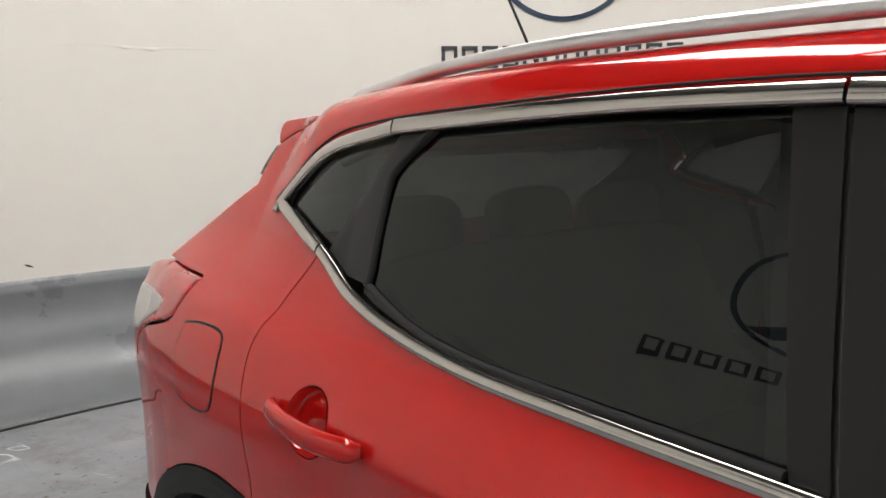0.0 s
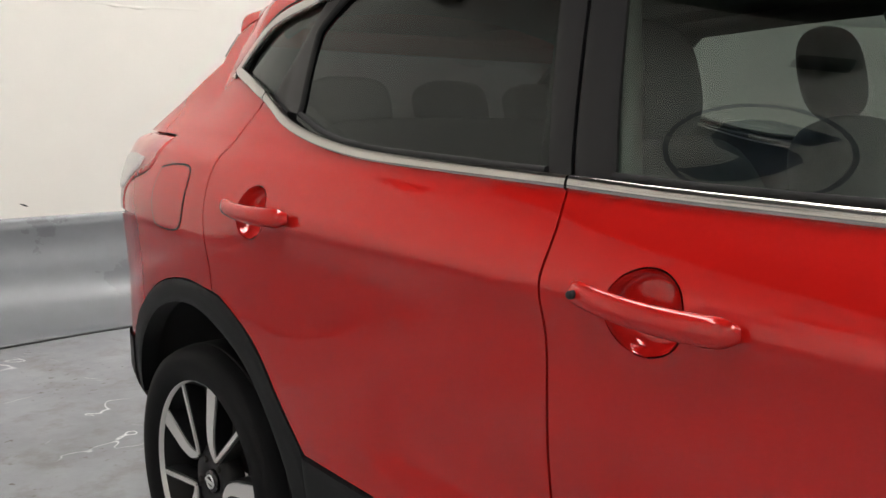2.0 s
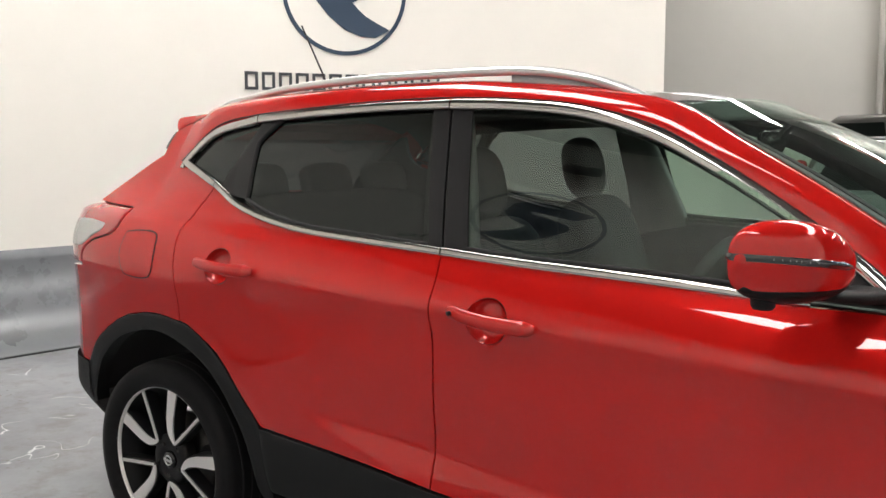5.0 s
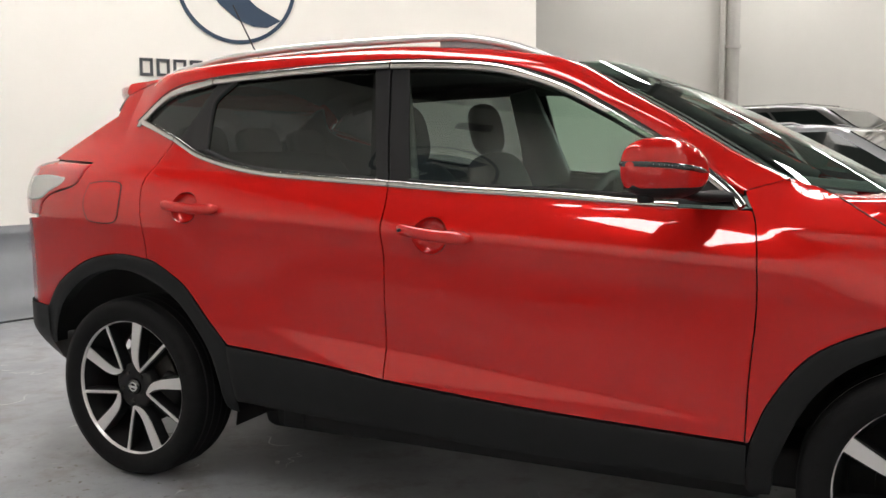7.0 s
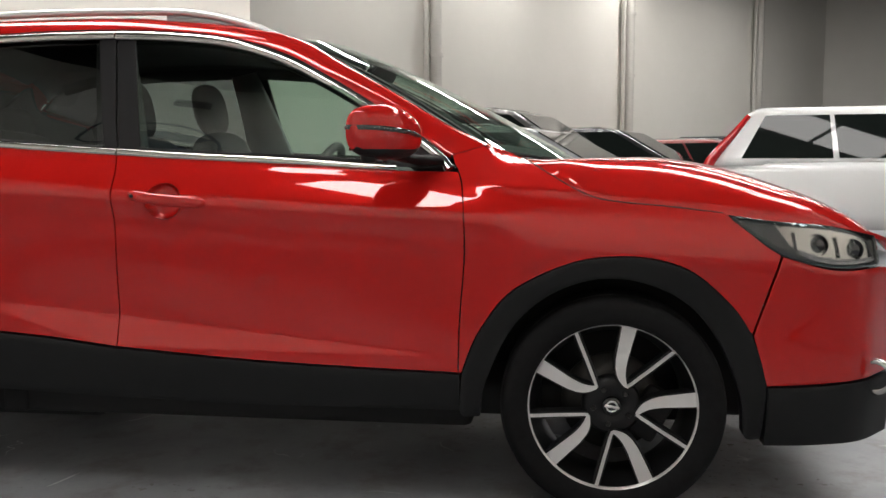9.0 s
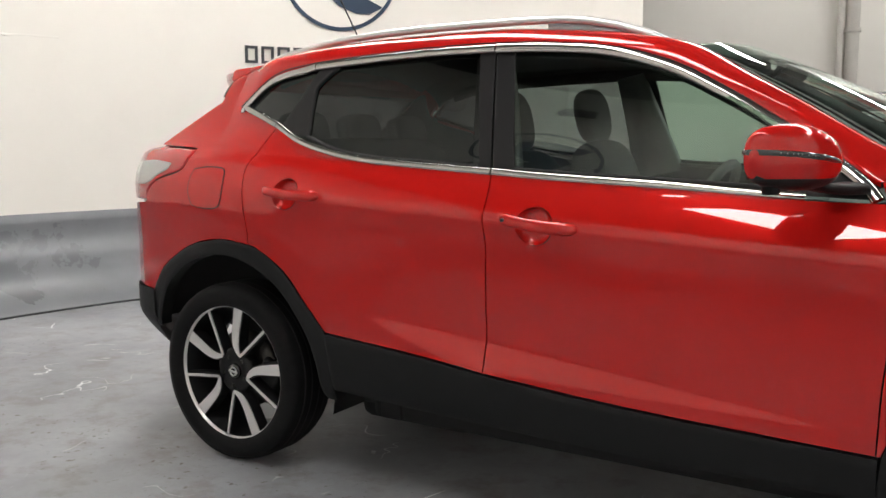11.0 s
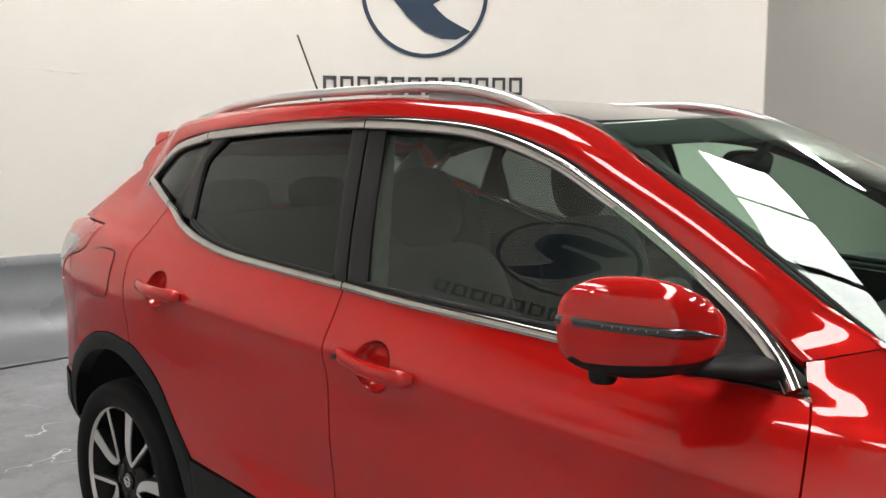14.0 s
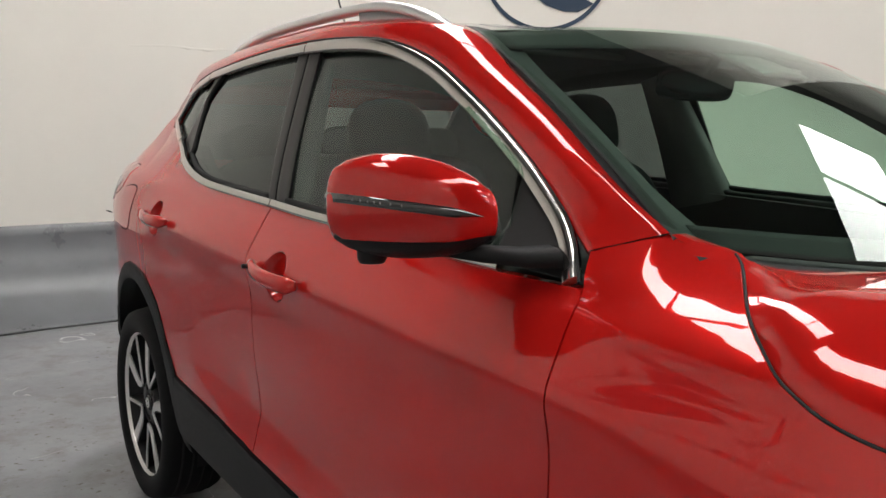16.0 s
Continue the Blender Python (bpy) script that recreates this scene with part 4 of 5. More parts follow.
# spoiler over the tailgate
rows = []
for j in range(41):
    u = 2 * j / 40 - 1
    f = 1 - abs(u) ** 3
    xe = -.25 - .338 * f
    z0 = roof_z(-.05, u * .55)
    yt = .508 * u
    sag = .010 * f
    rows.append([(-.045, .585 * u, z0 - .004), (-.12, .560 * u, z0 + .006), (-.05 + (xe + .05) * .75, .535 * u, 1.478 + .027 * f), (xe + .012, yt, 1.480 + .017 * f), (xe, yt, 1.474 + .014 * f), (xe, yt * .995, 1.452 + sag), (xe + .014, yt * .99, 1.424 + sag),
                 (-.20, .570 * u, 1.404), (-.125, .600 * u, 1.398), (-.06, .600 * u, 1.44)])
bm = grid_mesh(rows)
for r in (rows[0], rows[-1]):
    bm.faces.new([bm.verts.new(p) for p in r])
bmesh.ops.remove_doubles(bm, verts=bm.verts, dist=1e-5)
bmesh.ops.recalc_face_normals(bm, faces=bm.faces)
for e in bm.edges:
    e.smooth = len(e.link_faces) == 2 and e.link_faces[0].normal.angle(e.link_faces[1].normal, 0) < 1.0
spoiler = part("spoiler", bm, RED, car, "red roof spoiler")
for s in (-1, 1):
    part("spoiler_end", sheet(poly([(.0, 1.491), (-.09, 1.492), (-.19, 1.487), (-.212, 1.484)], [(-.212, 1.484), (-.219, 1.478), (-.216, 1.462), (-.196, 1.438)], [(-.196, 1.438), (-.126, 1.466), (.0, 1.491)]), skin(s), .006, .0008, .002, .03, -.002), RED, spoiler)
    part("pillar_skin", sheet(poly([(-.01, 1.485), (-.126, 1.464), (-.196, 1.436)], [(-.196, 1.436), (-.206, 1.412), (-.212, 1.386), (-.215, 1.350)], [(-.215, 1.350), (-.10, 1.34), (-.02, 1.36)], [(-.02, 1.36), (-.01, 1.42), (-.01, 1.485)]), skin(s), .006, .0008, .002, .012, -.003), RED, car, "red rear pillar skin")
    part("tail_glass_edge", sheet(poly([(-.198, 1.434), (-.208, 1.412), (-.215, 1.386), (-.217, 1.368)], [(-.217, 1.368), (-.224, 1.378), (-.219, 1.405), (-.205, 1.434)]), skin(s), .006, 0, .001, .01, -.004), GLOSS_BLACK, car, "black tailgate glass edge")


def screen_pt(u, v, off=0.0):
    """The windscreen: u from right to left (-1..1), v from the base (0) to the top (1)."""
    yb, yt = .690 * u, .568 * u
    bow = 1 - u * u
    base = Vector((2.275 + .30 * bow, yb, 1.112 - .045 * bow))
    top_ = Vector((1.632 + .065 * bow, yt, 1.474 + .030 * bow))
    p = base.lerp(top_, v)
    p.z += .022 * math.sin(math.pi * v)
    p.y *= 1 + .012 * math.sin(math.pi * v)
    n = Vector((.5, 0, .86))
    return p + n * off


def screen_patch(name, u0, u1, v0, v1, mat, label="", off=0.0, th=.005, parent=None, nu=40, nv=24):
    rows = [[screen_pt(u0 + (u1 - u0) * i / nu, v0 + (v1 - v0) * j / nv, off) for j in range(nv + 1)] for i in range(nu + 1)]
    bm = grid_mesh(rows)
    if th:
        geo = bmesh.ops.extrude_face_region(bm, geom=bm.faces[:])
        bmesh.ops.translate(bm, vec=(-.5 * th, 0, -.86 * th), verts=[g for g in geo["geom"] if isinstance(g, bmesh.types.BMVert)])
    bmesh.ops.recalc_face_normals(bm, faces=bm.faces)
    return part(name, bm, mat, parent or car, label)


screen = screen_patch("windscreen", -1, 1, 0, 1, G_SCREEN, "clear green-tinted windscreen", th=0)
# black ceramic border printed on the inside of the screen
screen_patch("screen_border", -1, -.975, 0, 1, DARK, "", -.006, .002, screen, 4)
screen_patch("screen_border", .975, 1, 0, 1, DARK, "", -.006, .002, screen, 4)
screen_patch("screen_border", -.955, .955, 0, .07, DARK, "", -.006, .002, screen, 40, 4)
screen_patch("screen_border", -.955, .955, .86, 1, DARK, "", -.006, .002, screen, 40, 4)
screen_patch("sensor_patch", -.13, .13, .72, .90, GLOSS_BLACK, "black sensor patch", -.008, .01, screen, 10, 8)

# bonnet: from the shut line on one wing to the other
HOOD_EDGE = [*HOOD_LINE, (3.10, .902), (3.26, .887), (3.40, .862), (3.50, .83)]
HOOD_C = [(2.575, 1.078), (2.70, 1.086), (2.85, 1.083), (3.02, 1.055), (3.20, 1.0), (3.36, .94), (3.48, .87), (3.58, .79)]
HOOD_X = [(2.335, 2.578), (2.62, 2.72), (2.955, 3.06), (3.26, 3.36), (3.50, 3.58)]
rows = []
for x, z in spline(HOOD_EDGE, 70):
    y = float(side(x, z)) - .004
    xc = float(crv(HOOD_X, x))
    row = []
    for j in range(101):
        u = 2 * j / 100 - 1
        a = abs(u)
        xx = x + (xc - x) * (1 - a ** 2.2)
        zc = float(crv(HOOD_C, xc))
        # steep at the shut line, levelling out smoothly towards the middle
        lam = max(.03, (zc - z) / 2.0)
        rise = (1 - math.exp(-(1 - a) * y / lam)) / (1 - math.exp(-y / lam))
        row.append((xx, y * u, z - .001 + (zc - z) * rise))
    rows.append(row)
bm = grid_mesh(rows)
geo = bmesh.ops.extrude_face_region(bm, geom=bm.faces[:])
bmesh.ops.translate(bm, vec=(0, 0, -.015), verts=[g for g in geo["geom"] if isinstance(g, bmesh.types.BMVert)])
bmesh.ops.recalc_face_normals(bm, faces=bm.faces)
for e in bm.edges:
    e.smooth = len(e.link_faces) == 2 and e.link_faces[0].normal.angle(e.link_faces[1].normal, 0) < 0.7
part("bonnet", bm, RED, car, "glossy red bonnet")
for s in (-1, 1):
    part("bonnet_gap", tube([on_side(x, z, s, -.0015) for x, z in spline(HOOD_LINE, 60)], ring_section(.002, 6)), DARK, car)
# front end closing
rows = []
for x, z in ((3.50, .83), (3.56, .74), (3.58, .60), (3.58, .45), (3.55, .30), (3.50, .22)):
    rows.append([(x - .12 * abs(2 * j / 20 - 1) ** 3, (.60) * (2 * j / 20 - 1), z) for j in range(21)])
bm = grid_mesh(rows)
bmesh.ops.recalc_face_normals(bm, faces=bm.faces)
part("grille", bm, GLOSS_BLACK, car, "black front grille")
# cowl under the windscreen
rows = [[screen_pt(-1 + 2 * i / 30, 0) + Vector((dx, 0, dz)) for dx, dz in ((-.02, -.012), (.03, -.016), (.06, -.05))] for i in range(31)]
bm = grid_mesh(rows)
part("cowl", bm, BLACK_TRIM, car, "black plastic cowl below the windscreen")

# roof rails
RAIL = [(-.06, 1.528), (.04, 1.544), (.14, 1.556), (.30, 1.574), (.60, 1.585), (.95, 1.587), (1.22, 1.581), (1.38, 1.557), (1.50, 1.521), (1.60, 1.482)]
for s in (-1, 1):
    rp = spline(RAIL, 90)
    rail_y = lambda x: .588 - .085 * float(stepv(.75, -.15, x))  # noqa: E731
    path = [(x, s * rail_y(x), z - .012) for x, z in rp]
    sec = [(.017, -.010), (.018, .002), (.012, .010), (0, .013), (-.012, .010), (-.018, .002), (-.017, -.010), (0, -.012)]
    sc = [min(1, .45 + 12 * (k / 89), .4 + 9 * (1 - k / 89)) for k in range(90)]
    rail = part("roof_rail", tube(path, sec, scales=sc), ALU, car, "satin aluminium roof rail")
    for a, b in ((0, 14), (66, 88)):
        rows = []
        for k in range(a, b):
            x, z = rp[k]
            zr = float(crv(EDGE_Z, x)) - .012
            w = .012
            y = rail_y(x)
            rows.append([(x, s * (y + w), z - .02), (x, s * (y + w), min(zr - .01, z - .022)), (x, s * (y - w), min(zr, z - .022)), (x, s * (y - w), z - .02)])
        bm = grid_mesh(rows, close_v=True)
        bmesh.ops.recalc_face_normals(bm, faces=bm.faces)
        part("rail_foot", bm, RAIL_GREY, rail, "grey rail foot")

# aerial
bm = tube([(.03, 0, 1.55), (.02, 0, 1.585)], ring_section(.018, 14), up=(0, 1, 0))
aer = part("aerial_base", bm, BLACK_TRIM, car)
part("aerial_mast", tube([(.025, 0, 1.57), (-.14, 0, 1.866)], ring_section(.0035, 8), up=(0, 1, 0)), CABLE_M, aer, "thin black roof aerial")

# ---- rear end ----
back = [(-.44, .815), (-.58, .765), (-.68, .68), (-.74, .56), (-.775, .40), (-.79, .2), (-.795, 0)]
half = spline(back, 30)
loop = [(x, -y) for x, y in half] + [(x, y) for x, y in half[::-1][1:]]


def rear_shell(name, zs, mat, label, off=lambda z: 0.0, out=0.0):
    rows = []
    for x, y in loop:
        rows.append([(x - out * min(1, max(0, -x - .44) / .1) + max(0, -x - .44) * 1.4 * off(z), y * (1 - .25 * off(z)), z) for z in zs])
    bm = grid_mesh(rows)
    bmesh.ops.recalc_face_normals(bm, faces=bm.faces)
    return part(name, bm, mat, car, label)


rear_shell("rear_bumper", list(np.linspace(.37, .615, 14)), BLACK_TRIM, "black lower rear bumper", lambda z: .42 * ((.52 - z) / .15) ** 1.5 if z < .52 else 0.0, .004)
rear_shell("rear_bumper_upper", list(np.linspace(.615, .97, 12)), RED, "red upper rear bumper", lambda z: .10)
tail = [(-.57, .745, .97), (-.56, .715, 1.10), (-.47, .70, 1.19), (-.37, .683, 1.263), (-.22, .672, 1.348), (-.075, .645, 1.435)]
rows = []
for x, y, z in spline(tail, 30):
    y = min(y, float(side(x, z)) - .012)
    q = .10 + .14 * float(stepv(1.1, 1.35, z))
    rows.append([(x - q * (1 - abs(2 * j / 24 - 1) ** 5), (y - .006) * (2 * j / 24 - 1), z) for j in range(25)])
bm = grid_mesh(rows[:11])
bmesh.ops.recalc_face_normals(bm, faces=bm.faces)
part("tailgate", bm, RED, car, "red tailgate")
bm = grid_mesh(rows[10:])
bmesh.ops.recalc_face_normals(bm, faces=bm.faces)
part("rear_screen", bm, G_DARK, car, "dark privacy glass")
# underside and inner shell
part("floor_pan", box(1.70, 1.28, .14, (1.36, 0, .268), .03), DARK, car, "dark floor pan")
part("silencer", box(.50, .52, .15, (.62, -.28, .225), .05, 3), DARK, car, "dark exhaust silencer")
part("underbody", box(3.3, 1.25, .12, (1.3, 0, .30), .02), DARK, car, "dark underbody")
part("exhaust_bracket", box(.09, .06, .08, (.60, -.62, .245), .01), DARK, car)
part("engine_block", box(.75, 1.15, .62, (2.75, 0, .55), .05), DARK, car)
for s in (-1, 1):
    for poly_, d in ((poly([(.50, .36), (1.1, .34), (2.18, .34)], [(2.18, .34), (2.17, 1.03)], [(2.17, 1.035), (1.65, 1.064), (1.1, 1.094), (.6, 1.126), (.19, 1.245)], [(.19, 1.235), (.16, .86), (.44, .62), (.50, .36)]), .052),):
        part("door_lining", sheet(poly_, skin(s), .03, 0, 0, .03, -d), PLASTIC_IN, car, "dark inner door lining")
    for cx, r in ((0.0, .47), (2.646, .45)):
        rows = []
        for k in range(25):
            a = (.30 if cx else -.20) + (math.pi - (.50 if cx else .15)) * k / 24
            rows.append([(cx + r * math.cos(a), s * y, .335 + r * math.sin(a)) for y in (.80, .55)] + [(cx + r * .2 * math.cos(a), s * .55, .335 + r * .2 * math.sin(a))])
        bm = grid_mesh(rows)
        part("wheel_well", bm, DARK, car, "dark wheel housing")
    # inner side of the rear quarter and pillars
    part("quarter_lining", sheet(poly([(-.45, .62), (-.2, .82), (.12, .84)], [(.12, .84), (.17, 1.24)], [(.17, 1.24), (-.04, 1.31), (-.05, 1.44)], [(-.05, 1.44), (-.22, 1.33), (-.45, 1.18), (-.5, .9), (-.45, .62)]), skin(s), .03, 0, 0, .02, -.04), PLASTIC_IN, car)
    bm = tube([on_side(1.005, 1.48, s, -.055), on_side(1.05, 1.28, s, -.055), on_side(1.095, 1.06, s, -.06)], [(-.06, -.02), (.06, -.02), (.06, .02), (-.06, .02)], up=lambda i: (0, s, 0), scales=[.95, 1.15, 1.3] if s < 0 else [.95, 1.3, 1.75])
    part("pillar_lining", bm, LINER, car, "grey pillar trim")
    a_in = [(x, s * (y - .035), z - .03) for x, y, z in inner[66:]]
    part("pillar_lining", tube(a_in, [(-.03, -.025), (.03, -.025), (.03, .025), (-.03, .025)], up=(0, 0, 1)), PLASTIC_IN, car)
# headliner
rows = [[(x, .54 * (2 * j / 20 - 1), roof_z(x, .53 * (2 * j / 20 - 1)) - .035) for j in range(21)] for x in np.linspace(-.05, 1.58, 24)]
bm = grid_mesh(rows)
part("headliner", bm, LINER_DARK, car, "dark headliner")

# ---- wheels ----


def ribbon(path, widths, y0, y1, bm):
    """A flat bar in the wheel's plane along a path of (r, degrees), between depths y0 (front) and y1."""
    pts = [Vector((r * math.cos(math.radians(a)), r * math.sin(math.radians(a)))) for r, a in path]
    rows = []
    for i, p in enumerate(pts):
        t = (pts[min(i + 1, len(pts) - 1)] - pts[max(0, i - 1)]).normalized()
        n = Vector((-t.y, t.x))
        w = widths[i] / 2
        a, b = p + n * w, p - n * w
        rows.append([(a.x, y0, a.y), (b.x, y0, b.y), (b.x, y1, b.y), (a.x, y1, a.y)])
    grid_mesh(rows, close_v=True, bm=bm)
    return bm


def wheel(at, s, spin):
    w = new("wheel")
    w.parent = car
    w["label"] = "black and machined silver alloy wheel with low-profile tyre"
    w.matrix_basis = Matrix.Translation(at) @ Matrix.Rotation(0 if s < 0 else math.pi, 4, "Z") @ Matrix.Rotation(math.radians(-spin), 4, "Y")
    # local: outside is -y
    prof = [(.252, .10), (.262, .108), (.30, .112), (.325, .104), (.333, .085), (.3375, .05), (.338, 0), (.3375, -.05), (.333, -.085), (.325, -.104), (.300, -.112), (.275, -.109), (.262, -.104), (.252, -.095)]
    prof = [(r, y) for r, y in prof]
    b = lathe(prof, 72)
    part("tyre", b, RUBBER, w, "low-profile black tyre")
    tread = bmesh.new()
    for y in (-.055, -.02, .02, .055):
        lathe([(.3365, y - .004), (.3382, y - .0035), (.3382, y + .0035), (.3365, y + .004)], 60, bm=tread)
    part("tread_groove", tread, DARK, w)
    part("rim_lip", lathe([(.247, -.083), (.250, -.094), (.256, -.097), (.2585, -.092), (.2585, -.07), (.247, -.07)], 90), WHEEL_FACE, w, "machined silver rim edge")
    part("rim_barrel", lathe([(.250, -.088), (.243, -.06), (.225, -.03), (.215, .05), (.235, .10), (.25, .10)], 60), WHEEL_BLACK, w)
    face, body = bmesh.new(), bmesh.new()
    for k in range(5):
        a = 90 + 72 * k
        thick = [(.252, a - 1), (.21, a - .5), (.165, a), (.125, a - 1), (.100, a - 5), (.084, a - 13), (.074, a - 24)]
        tw = [.044, .041, .036, .031, .025, .017, .008]
        sm = spline([(r, q, w_) for (r, q), w_ in zip(thick, tw)], 22)
        ribbon([(r, q) for r, q, _ in sm], [q for *_, q in sm], -.084, -.079, face)
        ribbon([(r, q) for r, q, _ in sm], [q + .010 for *_, q in sm], -.0795, -.035, body)
        thin = [(.252, a - 36), (.16, a - 33.5), (.10, a - 29), (.074, a - 24)]
        tn = [.0105, .010, .0095, .008]
        sm = spline([(r, q, w_) for (r, q), w_ in zip(thin, tn)], 16)
        ribbon([(r, q) for r, q, _ in sm], [q for *_, q in sm], -.084, -.079, face)
        ribbon([(r, q) for r, q, _ in sm], [q + .012 for *_, q in sm], -.0795, -.035, body)
    for b in (face, body):
        bmesh.ops.recalc_face_normals(b, faces=b.faces)
    part("spoke_face", face, WHEEL_FACE, w, "machined silver spoke faces", smooth=False)
    part("spokes", body, WHEEL_BLACK, w, "gloss black spokes", smooth=False)
    part("hub", lathe([(.0001, -.066), (.03, -.066), (.034, -.07), (.075, -.074), (.088, -.062), (.09, -.03)], 48), WHEEL_BLACK, w)
    cap = part("centre_cap", lathe([(.0001, -.0785), (.026, -.0785), (.029, -.074), (.029, -.066)], 32), GLOSS_BLACK, w, "black centre cap")
    em = lathe([(.013, -.0786), (.0135, -.081), (.0175, -.081), (.018, -.0786)], 32)
    box(.044, .003, .008, (0, -.0805, 0), .001, 1, em)
    part("badge", em, ALU, w, "silver badge")
    for k in range(5):
        a = math.radians(54 + 72 * k)
        part("wheel_nut", moved(lathe([(.0001, -.078), (.007, -.078), (.009, -.074), (.0095, -.06)], 6), Matrix.Translation((.056 * math.cos(a), 0, .056 * math.sin(a)))), STEEL, w, smooth=False)
    part("brake_disc", lathe([(.06, -.008), (.15, -.008), (.15, .012), (.06, .012)], 48), STEEL, w, "steel brake disc")
    part("brake_caliper", moved(box(.10, .07, .16, (.12, .0, .03), .015), Matrix.Rotation(math.radians(20), 4, "Y")), DARK, w)
    return w


for x in (0.0, 2.646):
    wheel((x, -.746, .338), -1, -8 if x == 0 else -10)
    wheel((x, .746, .338), 1, 20)

# ---- door mirrors ----


def loft(sections, caps=True):
    """Joins closed loops of places."""
    bm = grid_mesh(sections, close_v=True)
    if caps:
        bm.verts.ensure_lookup_table()
        m, n = len(sections[0]), len(sections)
        bm.faces.new([bm.verts[k] for k in range(m)])
        bm.faces.new([bm.verts[(n - 1) * m + k] for k in reversed(range(m))])
    bmesh.ops.recalc_face_normals(bm, faces=bm.faces)
    return bm


# across the mirror: distance out, middle x, half depth, middle z, half height
MIRROR = [(.840, 2.030, .012, 1.138, .012), (.846, 2.028, .036, 1.139, .032), (.865, 2.020, .058, 1.143, .050), (.90, 2.005, .074, 1.148, .067), (.94, 1.988, .080, 1.153, .0755),
          (.98, 1.970, .077, 1.156, .077), (1.01, 1.952, .064, 1.157, .071), (1.03, 1.936, .047, 1.157, .060), (1.04, 1.924, .030, 1.157, .046), (1.046, 1.914, .008, 1.157, .012)]


def Z_CUT(y):
    return 1.101 + .006 * float(smooth_step(.90, .85, -y + 1.75)) + .012 * float(smooth_step(.93, .85, y) if y < .93 else 0)


def mirror_rows(red, n, grow=0.0):
    """Rows of the shell above (red) or below the cut line."""
    rows = []
    k = np.array(MIRROR)
    ys = np.r_[np.linspace(.840, .865, 8), np.linspace(.88, 1.01, 14), np.linspace(1.017, 1.046, 12)]
    for y in ys:
        cx, dx, cz, dz = (float(crv(k[:, [0, i]], y)) for i in range(1, 5))
        row = []
        ex = .78
        low = min(1.0, max(0.0, (cz - Z_CUT(y)) / (dz + grow))) ** (1 / ex)
        cut = math.degrees(math.asin(low))
        b0, b1 = (-cut, 180 + cut) if red else (180 + cut, 360 - cut)
        for q in range(n):
            a = math.radians(b0 + (b1 - b0) * q / (n - 1))
            c, sn = math.cos(a), math.sin(a)
            row.append((cx + (dx + grow) * math.copysign(abs(c) ** ex, c), y, cz + (dz + grow) * math.copysign(abs(sn) ** ex, sn)))
        rows.append(row)
    for end, at in ((0, ys[0] - .001), (-1, ys[-1] + .001)):
        c = np.mean([(min(r[0] for r in rows[end]) + max(r[0] for r in rows[end])) / 2]), (min(r[2] for r in rows[end]) + max(r[2] for r in rows[end])) / 2
        tip = [(float(c[0]), at, c[1])] * n
        rows = [tip] + rows if end == 0 else rows + [tip]
    return rows


